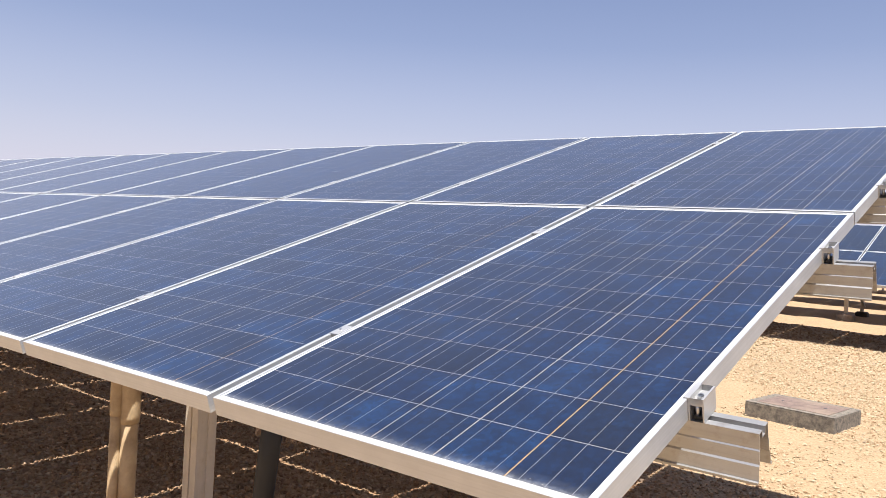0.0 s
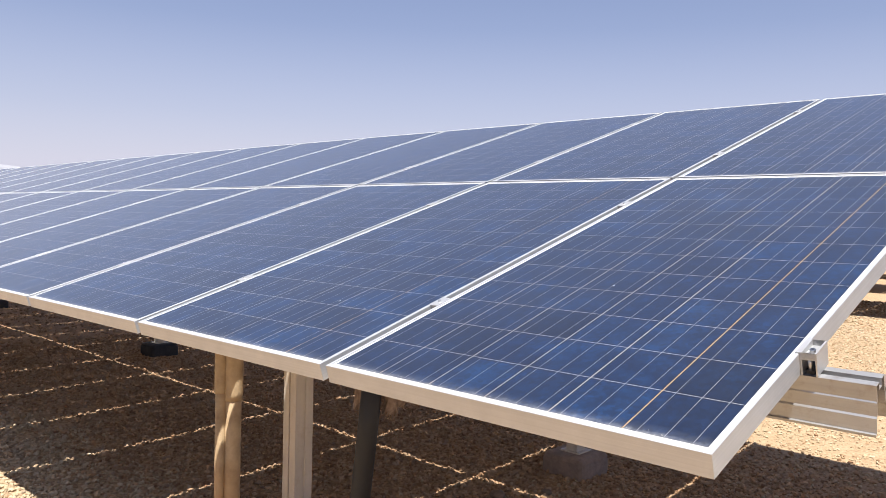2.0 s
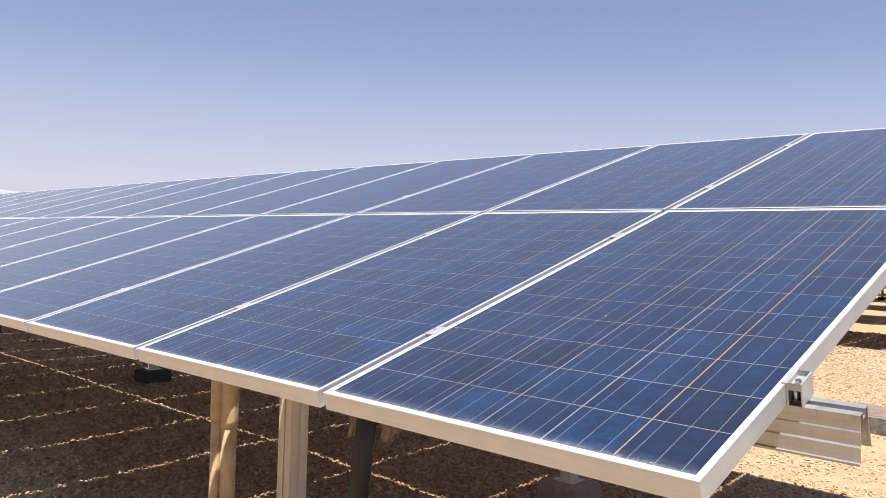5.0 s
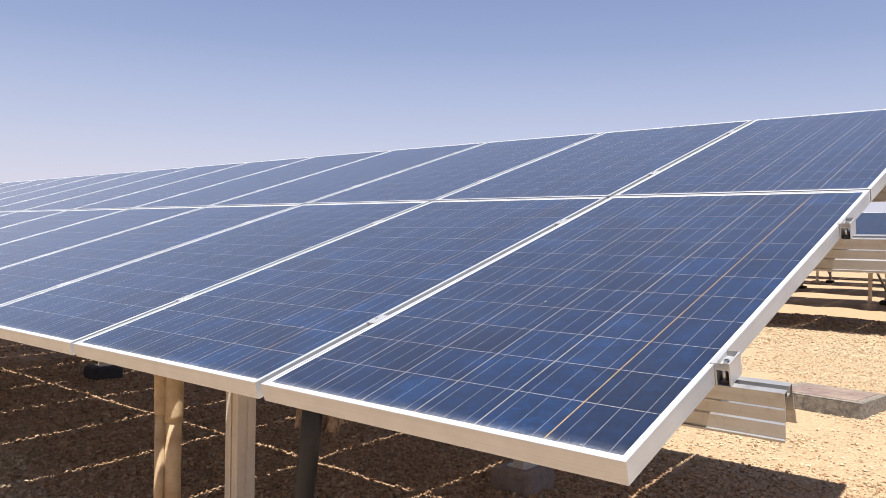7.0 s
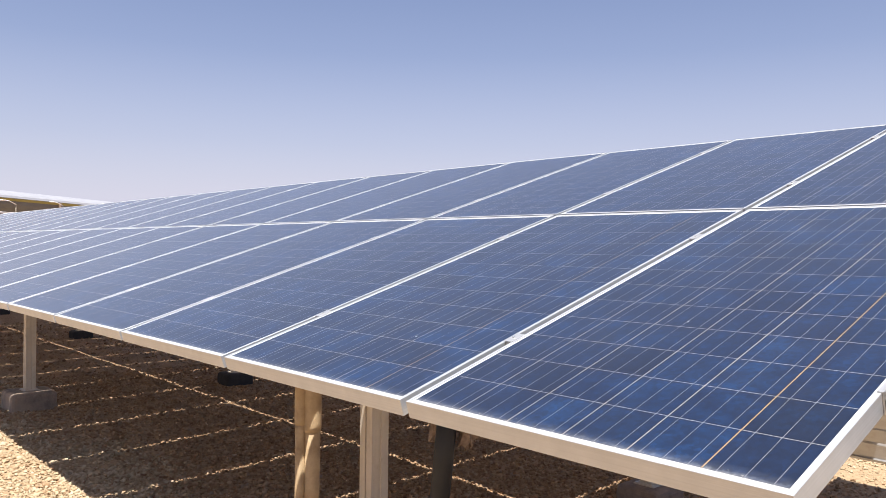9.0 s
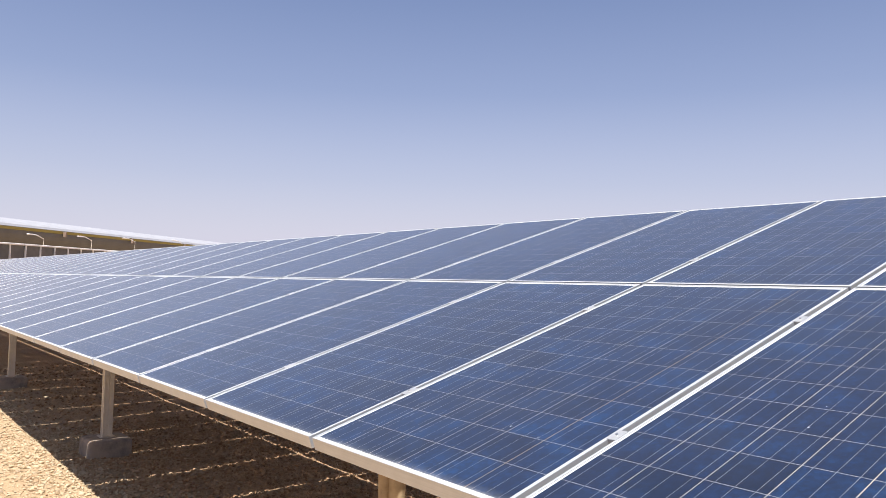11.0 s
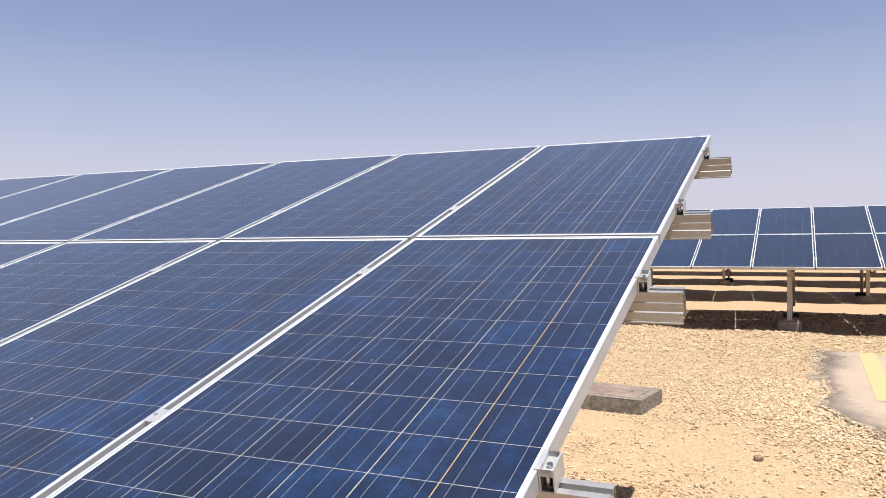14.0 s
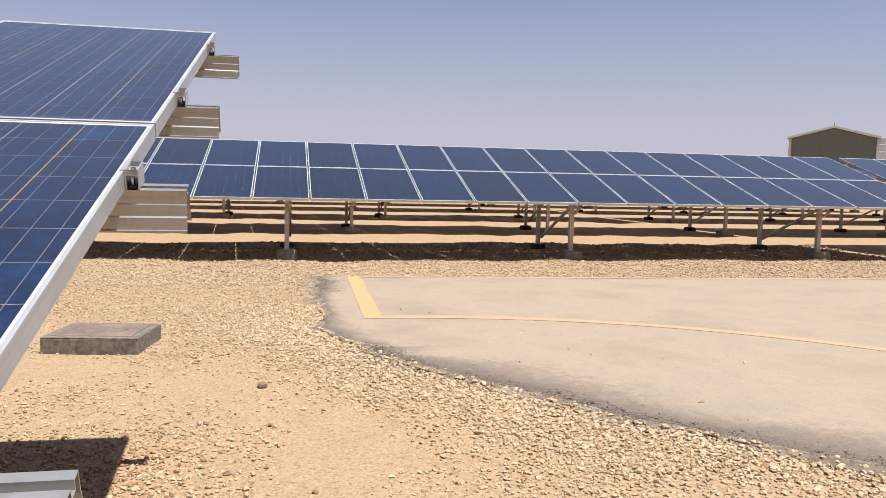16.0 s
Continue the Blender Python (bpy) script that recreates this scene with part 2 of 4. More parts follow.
MARGIN = m_rough("white_sheet_margin", (0.50, 0.515, 0.515), (0.60, 0.61, 0.60), 60.0, 0.35, 0.0)
AMBER = m_rough("yellowed_backsheet", (0.23, 0.145, 0.060), (0.32, 0.22, 0.115), 40.0, 0.5, 0.0)
AGED = m_rough("aged_backsheet", (0.25, 0.215, 0.175), (0.34, 0.305, 0.26), 40.0, 0.5, 0.0)
CONCRETE = m_rough("weathered_concrete", (0.15, 0.115, 0.09), (0.32, 0.255, 0.195), 14.0, 0.93, 0.6, 0.006, spots=(0.33, 0.25, 0.18))
DARKFOOT = m_rough("dark_coated_concrete", (0.16, 0.115, 0.088), (0.28, 0.205, 0.155), 16.0, 0.9, 0.4, 0.005)
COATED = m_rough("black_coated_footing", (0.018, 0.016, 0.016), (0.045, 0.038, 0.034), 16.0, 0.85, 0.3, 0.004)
COVER = m_rough("sandy_concrete_cover", (0.10, 0.068, 0.055), (0.17, 0.118, 0.098), 18.0, 0.95, 0.4, 0.004, spots=(0.22, 0.165, 0.118))
SLABSIDE = m_rough("stained_concrete_side", (0.05, 0.044, 0.038), (0.24, 0.20, 0.155), 22.0, 0.95, 0.7, 0.008)
TANPIPE = m_rough("mud_stained_pipe", (0.24, 0.16, 0.085), (0.46, 0.34, 0.20), 12.0, 0.7, 0.2, 0.003, spots=(0.36, 0.21, 0.09))
BLACKPIPE = m_rough("black_polyethylene", (0.004, 0.004, 0.006), (0.009, 0.009, 0.012), 16.0, 0.55, 0.1, 0.002)
CLOTH = m_rough("frayed_brown_wrap", (0.12, 0.075, 0.05), (0.32, 0.235, 0.175), 34.0, 0.95, 0.7, 0.006)
DROPPING = m_rough("dried_white_dropping", (0.40, 0.40, 0.385), (0.52, 0.515, 0.49), 90.0, 0.9, 0.0)
BROWNROCK = m_rough("brown_rock", (0.11, 0.070, 0.043), (0.23, 0.155, 0.10), 40.0, 0.95, 0.6, 0.006)
CRUMB = m_stone("asphalt_crumb", True)
DUST = m_rough("dried_dust", (0.26, 0.245, 0.23), (0.37, 0.355, 0.33), 60.0, 0.95, 0.0)
STONE, GROUND, PAD = m_stone(), m_ground(), m_pad()
# the red-brown of the shade under the panels is put into this colour
CLOD = m_stone("shade_brown_clod", red=True)
RIMMAT = m_rough("crumbled_asphalt_edge", (0.09, 0.066, 0.048), (0.20, 0.150, 0.108), 26.0, 0.95, 0.9, 0.012, spots=(0.30, 0.25, 0.19))
YELLOW = m_paint("worn_yellow_paint", (0.355, 0.25, 0.090), (0.28, 0.215, 0.15))
FRESH = m_paint("thick_yellow_paint", (0.375, 0.262, 0.090), (0.29, 0.215, 0.125), 0.12)
FADED = m_paint("faded_yellow_paint", (0.31, 0.23, 0.11), (0.26, 0.20, 0.14))
SHEDWALL = m_metal("taupe_sheet_cladding", (0.165, 0.178, 0.150), 0.6, 0.0, streak=(6.0, 6.0, 0.4))
SHEDROOF = m_metal("pale_roof_sheet", (0.58, 0.57, 0.55), 0.5, 0.0)
WHITEWALL = m_metal("white_sheet_cladding", (0.60, 0.59, 0.57), 0.55, 0.0)
ROOFWHITE = m_rough("pale_membrane_roof", (0.21, 0.21, 0.23), (0.26, 0.26, 0.28), 0.4, 0.7, 0.0)
OLIVE = m_rough("olive_yellow_fascia", (0.23, 0.20, 0.05), (0.30, 0.25, 0.08), 0.5, 0.7, 0.0)
DARKWALL = m_rough("dark_brown_facade", (0.095, 0.092, 0.085), (0.13, 0.126, 0.116), 0.3, 0.6, 0.0)
FENCE = m_rough("grey_fence_sheet", (0.085, 0.08, 0.078), (0.15, 0.14, 0.13), 0.8, 0.7, 0.0)
WHITEPOLE = m_rough("white_painted_steel", (0.62, 0.61, 0.60), (0.75, 0.74, 0.72), 3.0, 0.5, 0.0)


# ---------------------------------------------------------------- mesh tools
def add_box(bm, a, b, bevel=0.0, seg=1):
    """A box between two corners."""
    (x0, y0, z0), (x1, y1, z1) = a, b
    m = Matrix.Translation(((x0 + x1) / 2, (y0 + y1) / 2, (z0 + z1) / 2)) @ Matrix.Diagonal((abs(x1 - x0), abs(y1 - y0), abs(z1 - z0), 1))
    vs = bmesh.ops.create_cube(bm, size=1.0, matrix=m)["verts"]
    if bevel:
        es = {e for v in vs for e in v.link_edges}
        bmesh.ops.bevel(bm, geom=list(es), offset=bevel, segments=seg, affect="EDGES", profile=0.6)
    return bm


def box(a, b, bevel=0.0, seg=1):
    return add_box(bmesh.new(), a, b, bevel, seg)


def beam(a, b, w, h, bevel=0.004):
    """A box-section beam from a to b; w across, h in the upright plane."""
    a, b = Vector(a), Vector(b)
    bm = box((-w / 2, -h / 2, 0), (w / 2, h / 2, (b - a).length), bevel)
    z = (b - a).normalized()
    x = Vector((1, 0, 0)) if abs(z.x) < 0.9 else Vector((0, 1, 0))
    y = z.cross(x).normalized()
    x = y.cross(z)
    bm.transform(Matrix.Translation(a) @ Matrix((x, y, z)).transposed().to_4x4())
    return bm


def tube(bm, pts, radii, sides=14, cap=True):
    """A round tube through points with a radius at each."""
    rings = []
    for i, p in enumerate(pts):
        p = Vector(p)
        d = (Vector(pts[min(i + 1, len(pts) - 1)]) - Vector(pts[max(i - 1, 0)])).normalized()
        u = d.cross(Vector((0.31, 0.95, 0.05))).normalized()
        w = d.cross(u)
        rings.append([bm.verts.new(p + radii[i] * (math.cos(2 * math.pi * k / sides) * u + math.sin(2 * math.pi * k / sides) * w)) for k in range(sides)])
    for r0, r1 in zip(rings, rings[1:]):
        for k in range(sides):
            f = bm.faces.new((r0[k], r0[(k + 1) % sides], r1[(k + 1) % sides], r1[k]))
            f.smooth = True
    if cap:
        bm.faces.new(list(reversed(rings[0])))
        bm.faces.new(rings[-1])
    return bm


def sheet_profile(line, thick, x0, x1):
    """Folded sheet: an open line in two dimensions, given a thickness, run from x0 to x1."""
    pts = [Vector(p) for p in line]
    off = []
    for i, p in enumerate(pts):
        n = Vector((0.0, 0.0))
        for a, b in ((i - 1, i), (i, i + 1)):
            if a >= 0 and b < len(pts):
                d = (pts[b] - pts[a]).normalized()
                n += Vector((d.y, -d.x))
        off.append(p + n.normalized() * thick)
    loop = pts + off[::-1]
    bm = bmesh.new()

    ends = [[bm.verts.new((x, p.x, p.y)) for p in loop] for x in (x0, x1)]
    n, c = len(loop), len(pts)
    for k in range(n):
        bm.faces.new((ends[0][k], ends[0][(k + 1) % n], ends[1][(k + 1) % n], ends[1][k]))
    for e in ends:
        for k in range(c - 1):
            bm.faces.new((e[k], e[k + 1], e[n - 2 - k], e[n - 1 - k]))
    bmesh.ops.recalc_face_normals(bm, faces=bm.faces)
    return bm


def mesh_of(name, bm, material):
    me = bpy.data.meshes.new(name)
    bmesh.ops.recalc_face_normals(bm, faces=bm.faces)
    bm.to_mesh(me)
    bm.free()
    me.materials.append(material)
    return me


def part(name, bm, material, parent=None, label=""):
    """Links a bmesh (or a ready mesh) as one object under a thing or a part."""
    me = bm if isinstance(bm, bpy.types.Mesh) else mesh_of(name, bm, material)
    ob = new(name, me)
    if parent:
        ob.parent = parent
    return tagged(ob, label) if label else ob


def quads(name, rects, z, material):
    """Flat rectangles (x0, y0, x1, y1) at one level in one mesh."""
    vs, fs = [], []
    for i, (x0, y0, x1, y1) in enumerate(rects):
        vs += [(x0, y0, z), (x1, y0, z), (x1, y1, z), (x0, y1, z)]
        fs.append((4 * i, 4 * i + 1, 4 * i + 2, 4 * i + 3))
    me = bpy.data.meshes.new(name)
    me.from_pydata(vs, [], fs)
    me.materials.append(material)
    return me


def smooth_noise(x, y, s, seed=0.0):
    return noise.noise(Vector((x * s + seed, y * s - seed, seed * 0.7)))


# ---------------------------------------------------------------- ground
def spread(core0, core1, step, far):
    near = list(np.arange(core0, core1 + step / 2, step))
    d = step
    lo, hi = [], []
    a, b = near[0], near[-1]
    while a > -far or b < far:
        d *= 1.28
        a, b = a - d, b + d
        lo.append(a), hi.append(b)
    return np.array(lo[::-1] + near + hi)


def height(x, y):
    """Gentle unevenness of the ground."""
    rough = min(1.0, max(0.0, (y - 12.0) / 1.5))      # unlevelled ground beyond the apron
    bumps = rough * (0.040 * smooth_noise(x, y, 0.55, 5.3) + 0.028 * smooth_noise(x, y, 1.7, 2.4)) if rough else 0.0
    return bumps + 0.014 * smooth_noise(x, y, 0.9, 3.1) + 0.008 * smooth_noise(x, y, 3.3, 7.7) - 0.004


def pad_edge(y):
    """x of the asphalt's ragged western edge at y."""
    e = 0.72 if y > 7.5 else 0.72 + (7.5 - y) * 0.30 + max(0.0, 6.3 - y) ** 1.35 * 0.34
    return e + 0.13 * smooth_noise(0.0, y, 0.8, 1.0) + 0.09 * smooth_noise(3.0, y, 2.6, 2.0) + 0.02 * smooth_noise(5.0, y, 9.0, 2.5)


def pad_side(x, y):
    """Below zero on the asphalt: distance outside its edge."""
    return max(pad_edge(y) - x, y - (11.52 - 0.055 * x + 0.05 * smooth_noise(x, 0.0, 1.3, 4.0)), -3.0 - y)


def build_ground():
    xs, ys = spread(-16, 12, 0.14, 2600), spread(-2.5, 30.0, 0.14, 2600)
    nx, ny = len(xs), len(ys)
    co = np.zeros((ny, nx, 3))
    co[..., 0], co[..., 1] = xs[None, :], ys[:, None]
    for j in range(ny):
        for i in range(nx):
            if -17 < xs[i] < 13 and -4 < ys[j] < 31:
                co[j, i, 2] = height(xs[i], ys[j])
    idx = np.arange(nx * ny).reshape(ny, nx)
    faces = np.stack([idx[:-1, :-1], idx[:-1, 1:], idx[1:, 1:], idx[1:, :-1]], -1).reshape(-1, 4)
    me = bpy.data.meshes.new("ground")
    me.from_pydata(co.reshape(-1, 3).tolist(), [], faces.tolist())
    me.materials.append(GROUND)
    me.shade_smooth()
    return tagged(new("ground", me), "pale yellow desert sand with fine limestone grit", "ground", kind="structure")


build_ground()


def strips(name, ys, rows, material, label):
    """A sheet from cross rows: rows(y) gives (x, y, z) points from west to east."""
    vs, fs, w = [], [], 0
    for j, y in enumerate(ys):
        r = rows(y)
        w = len(r)
        vs += r
        if j:
            b = j * w
            fs += [(b - w + i, b - w + i + 1, b + i + 1, b + i) for i in range(w - 1)]
    me = bpy.data.meshes.new(name)
    me.from_pydata(vs, [], fs)
    me.materials.append(material)
    me.shade_smooth()
    return tagged(new(name, me), label, "pavement", kind="structure")


def pad_row(y):
    e = pad_edge(y)
    xs = [e + 26 * (k / 60) ** 1.6 for k in range(61)]
    return [(x, min(y, 11.52 - 0.055 * x + 0.05 * smooth_noise(x, 0.0, 1.3, 4.0)), 0.020 - (0.010 if k == 0 else 0.0) + 0.0008 * smooth_noise(x, y, 1.4, 5.0)) for k, x in enumerate(xs)]


def rim_row(y):
    """The broken border: a crumbled slope from the asphalt down into the gravel."""
    e = pad_edge(y)
    wide = 0.46 if y < 7.0 else 0.22
    i = e + 0.015 + 0.20 * wide * (0.12 + 0.75 * abs(smooth_noise(1.0, y, 0.9, 8.0)) + 0.35 * smooth_noise(2.0, y, 3.1, 6.0) + 0.22 * smooth_noise(2.0, y, 11.0, 6.0) + 0.12 * smooth_noise(2.0, y, 30.0, 6.0))
    o = e - 0.10 - 0.14 * abs(smooth_noise(4.0, y, 2.0, 9.0)) - 0.03 * smooth_noise(2.0, y, 22.0, 3.0)
    return [(o, y, -0.004), (o + (e - o) * 0.5, y, 0.006), (e + 0.01, y, 0.0205), ((e + i) / 2, y, 0.0215), (i - 0.004, y, 0.0212), (i, y, 0.0202)]


apron = strips("asphalt_pad", np.arange(-3, 11.8, 0.05), pad_row, PAD, "dusty beige-grey asphalt apron with worn surface")
bared = apron.data.attributes.new("bared_tar", "FLOAT", "POINT")     # where the dust is worn off along the broken border
for v, d in zip(apron.data.vertices, bared.data):
    reach = (0.50 if v.co.y < 6.5 else 0.20) * (0.35 + 1.6 * abs(smooth_noise(1.0, v.co.y, 0.9, 8.0)))
    d.value = math.exp(-max(0.0, v.co.x - pad_edge(v.co.y)) / reach)
strips("asphalt_edge", np.arange(-3, 11.75, 0.02), rim_row, RIMMAT, "dark crumbled edge of the asphalt apron")


def stripe(name, pts, width, material, label):
    """A painted line along points."""
    bm = bmesh.new()
    prev = None
    for i, p in enumerate(pts):
        p = Vector(p)
        d = (Vector(pts[min(i + 1, len(pts) - 1)]) - Vector(pts[max(i - 1, 0)])).normalized()
        nrm = Vector((-d.y, d.x)) * width / 2
        row = [bm.verts.new((*(p + nrm), 0.0235)), bm.verts.new((*(p - nrm), 0.0235))]
        if prev:
            bm.faces.new((prev[0], row[0], row[1], prev[1]))
        prev = row
    return tagged(part(name, bm, material), label, "road marking", kind="structure")


def curve_pts(a, b, c, n=24):
    return [tuple((1 - t) ** 2 * p + 2 * t * (1 - t) * q + t * t * r for p, q, r in zip(a, b, c)) for t in [k / n for k in range(n + 1)]]


stripe("yellow_line", [(1.33, 11.42), (1.30, 9.8), (1.27, 7.88)], 0.21, FRESH, "broad yellow painted line on dusty asphalt")
stripe("yellow_line", curve_pts((1.382, 7.97), (4.6, 7.86), (6.5, 5.3)), 0.165, YELLOW, "curved yellow painted line on dusty asphalt")
stripe("yellow_line", [(1.44, 11.37), (5.0, 11.17), (12.0, 10.79)], 0.13, FADED, "faded yellow line along the asphalt border")


def chips(name, spots, material, label, rng, coarse=False):
    """Angular stone chips, each a small uneven solid, in one mesh; spots: x, y, size, level."""
    t = (1 + 5 ** 0.5) / 2
    base = np.array([(-1, t, 0), (1, t, 0), (-1, -t, 0), (1, -t, 0), (0, -1, t), (0, 1, t), (0, -1, -t), (0, 1, -t), (t, 0, -1), (t, 0, 1), (-t, 0, -1), (-t, 0, 1)], float) / 1.9
    face = np.array([(0, 11, 5), (0, 5, 1), (0, 1, 7), (0, 7, 10), (0, 10, 11), (1, 5, 9), (5, 11, 4), (11, 10, 2), (10, 7, 6), (7, 1, 8),
                     (3, 9, 4), (3, 4, 2), (3, 2, 6), (3, 6, 8), (3, 8, 9), (4, 9, 5), (2, 4, 11), (6, 2, 10), (8, 6, 7), (9, 8, 1)])
    if coarse:
        base = np.array([(1, 0, 0), (-1, 0, 0), (0, 1, 0), (0, -1, 0), (0, 0, 1), (0, 0, -1)], float)
        face = np.array([(0, 2, 4), (2, 1, 4), (1, 3, 4), (3, 0, 4), (2, 0, 5), (1, 2, 5), (3, 1, 5), (0, 3, 5)])
    k = len(base)
    p = np.array(spots)
    n = len(p)
    v = np.repeat(base[None], n, 0) * rng.uniform(0.4, 1.25, (n, k, 3))
    v *= np.stack([rng.uniform(0.85, 1.45, n), rng.uniform(0.7, 1.05, n), rng.uniform(0.55, 0.9, n)], 1)[:, None]
    tip = rng.normal(0, 0.35, n)[:, None]
    y, z = v[..., 1] * np.cos(tip) - v[..., 2] * np.sin(tip), v[..., 1] * np.sin(tip) + v[..., 2] * np.cos(tip)
    a = rng.uniform(0, 6.283, n)[:, None]
    x, y = v[..., 0] * np.cos(a) - y * np.sin(a), v[..., 0] * np.sin(a) + y * np.cos(a)
    v = np.stack([x, y, z], -1) * p[:, 2][:, None, None]
    v += np.stack([p[:, 0], p[:, 1], p[:, 3] + 0.38 * p[:, 2]], 1)[:, None]
    f = (face[None] + k * np.arange(n)[:, None, None]).reshape(-1, 3)
    me = bpy.data.meshes.new(name)
    me.vertices.add(k * n)
    me.vertices.foreach_set("co", v.reshape(-1).astype(np.float32))
    me.loops.add(f.size)
    me.loops.foreach_set("vertex_index", f.reshape(-1).astype(np.int32))
    me.polygons.add(len(f))
    me.polygons.foreach_set("loop_start", np.arange(0, f.size, 3, dtype=np.int32))
    me.update(calc_edges=True)
    me.shade_flat()
    me.materials.append(material)
    return tagged(new(name, me), label, "gravel", kind="stuff")


def build_gravel():
    """Loose limestone chips, thick beside the asphalt and round the rows."""
    rng = np.random.default_rng(5)
    beds = [(-2.6, 4.6, 1.6, 9.0, 3100, 0.0088), (-5.0, 0.4, -0.1, 4.5, 2500, 0.0105), (-9.0, -5.0, -0.1, 4.5, 1000, 0.0115), (-13.0, -3.5, -0.6, 0.5, 800, 0.0095), (-16.0, -9.0, 0.0, 4.2, 130, 0.015),
            (-7.0, 14.0, 10.6, 13.9, 420, 0.0150), (-3.0, 0.95, 8.5, 12.0, 800, 0.0105), (-7.0, 14.0, 13.9, 17.6, 160, 0.02)]
    spots, clods = [], []
    for x0, x1, y0, y1, dens, size in beds:
        n = int((x1 - x0) * (y1 - y0) * dens)
        xs, ys, us, gs = rng.uniform(x0, x1, n), rng.uniform(y0, y1, n), rng.random(n), np.minimum(1.9, 0.9 * np.exp(rng.normal(0, 0.45, n)))
        main = y0 == 1.6
        for x, y, u, g in zip(xs, ys, us, gs):
            s = pad_side(x, y) if x > -2.0 else 3.0
            if s < 0.03 and u > 0.0012 + 9.0 * max(0.0, s + 0.13) ** 2:
                continue
            bank = max(0.0, 1.0 - max(0.0, s) / 2.0)
            if main:
                patch = smooth_noise(x, y, 0.55, 11.0) + 0.5 * smooth_noise(x, y, 1.7, 12.0)
                near = max(0.0, 1.0 - abs(y - 2.2 - 0.5 * x) / 2.6) * min(1.0, max(0.0, x - 0.1) / 1.1)
                if u > 0.0 + 0.55 * patch + 0.85 * bank ** 1.3 + 0.35 * near + 0.27 * min(1.0, max(0.0, y - 6.0) / 1.2):
                    continue
            elif x0 == -5.0 and u > 0.25 + min((x1 - x) / 1.4, (y1 - y) / 1.2) + 0.35 * smooth_noise(x, y, 1.1, 14.0) - 0.25:
                continue
            # chips in the panels' shade go to the bed with the shade tone painted on
            bed = clods if not main and x0 < -4.0 and y1 < 5.0 and y + 0.5 * smooth_noise(x, y, 1.1, 8.0) > 0.5 + 0.4 * u and x + 0.8 * smooth_noise(x, y, 0.8, 6.0) < -0.1 - 0.5 * u or y0 > 13.0 else spots
            bed.append((x, y, size * (1 + (0.5 if main else 0.0) * bank) * g, height(x, y) + (0.016 if s < 0.05 else 0.0)))
    chips("gravel", spots, STONE, "loose pale limestone chips strewn over the sand", rng)
    chips("shade_brown_clods", clods, CLOD, "dry lumps of earth and stone beneath the panels, tinted red-brown as in shade", rng)
    crumbs = []
    for y, o, u, g in zip(rng.uniform(2.3, 11.7, 60000), rng.normal(0.03, 0.13, 60000), rng.random(60000), np.exp(rng.normal(0, 0.45, 60000))):
        x = pad_edge(y) + o
        blot = 0.45 + 1.1 * smooth_noise(x, y, 0.9, 21.0) + (0.25 if y < 6.5 else -0.32 if y < 8.5 else -0.5)
        if u < blot:
            crumbs.append((x, y, 0.0034 * g, 0.018 if o > 0 else height(x, y) + 0.006))
    chips("asphalt_crumbs", crumbs, CRUMB, "dark loose asphalt crumbs along the apron's broken edge", rng, coarse=True)


build_gravel()

# ---------------------------------------------------------------- solar panel, built once in two grades
COLS, ROWS_OF_CELLS = 6, 12
CX, CY = 0.1596, 0.1556
CW, CH = 0.1568, 0.1535
MX, MY = (PW - COLS * CX) / 2, (PL - ROWS_OF_CELLS * CY) / 2


def frame_bm():
    """Aluminium rim with an inner lip, all round the laminate."""
    bm = bmesh.new()
    lip, wall = 0.0090, 0.003
    prof = [(0, -PT), (0, -0.0006), (0.0006, 0), (lip, 0), (lip, -0.0022), (wall, -0.0022), (wall, -PT + 0.002), (0.028, -PT + 0.002), (0.028, -PT)]
    rings = []
    for d, z in prof:
        rings.append([bm.verts.new(q) for q in ((-d, d, z), (-d, PL - d, z), (-PW + d, PL - d, z), (-PW + d, d, z))])
    n = len(prof)
    for k in range(n):
        for c in range(4):
            bm.faces.new((rings[k][c], rings[k][(c + 1) % 4], rings[(k + 1) % n][(c + 1) % 4], rings[(k + 1) % n][c]))
    return bm


FRAME_ME = mesh_of("frame", frame_bm(), ALU)
FRAME_ME.materials.append(ALU_SIDE)
for p in FRAME_ME.polygons:                # the long members are brushed along their own length
    span = [FRAME_ME.vertices[i].co for i in p.vertices]
    if max(c.y for c in span) - min(c.y for c in span) > 1.0:
        p.material_index = 1
EDGES = [(-PW + 0.009, 0.009, -PW + 0.0146, PL - 0.009), (-0.0146, 0.009, -0.009, PL - 0.009), (-PW + 0.0148, PL - 0.0195, -0.0148, PL - 0.009), (-PW + 0.0148, 0.009, -0.0148, 0.0195)]
BACK_ME = mesh_of("backsheet", box((-PW + 0.004, 0.004, -0.0075), (-0.004, PL - 0.004, -0.0028)), BACK)
BACK_ME.materials.append(UNDER)
for p in BACK_ME.polygons:
    p.material_index = 1 if p.normal.z < -0.5 else 0
CELL_ME = quads("cell", [(-CW / 2, -CH / 2, CW / 2, CH / 2)], 0.0, CELL_ONE)
CELL_AT = [(-PW + MX + CX * (i + 0.5), MY + CY * (j + 0.5)) for j in range(ROWS_OF_CELLS) for i in range(COLS)]
CELLS_ME = quads("cells", [(x - CW / 2, y - CH / 2, x + CW / 2, y + CH / 2) for x, y in CELL_AT], -0.0024, CELL_ALL)
MARGIN_ME = quads("white_margin", EDGES, -0.00255, MARGIN)
FAR_CELLS_ME = quads("far_cells", [(x - 0.0793, y - 0.0774, x + 0.0793, y + 0.0774) for x, y in CELL_AT], -0.0024, CELL_ALL)
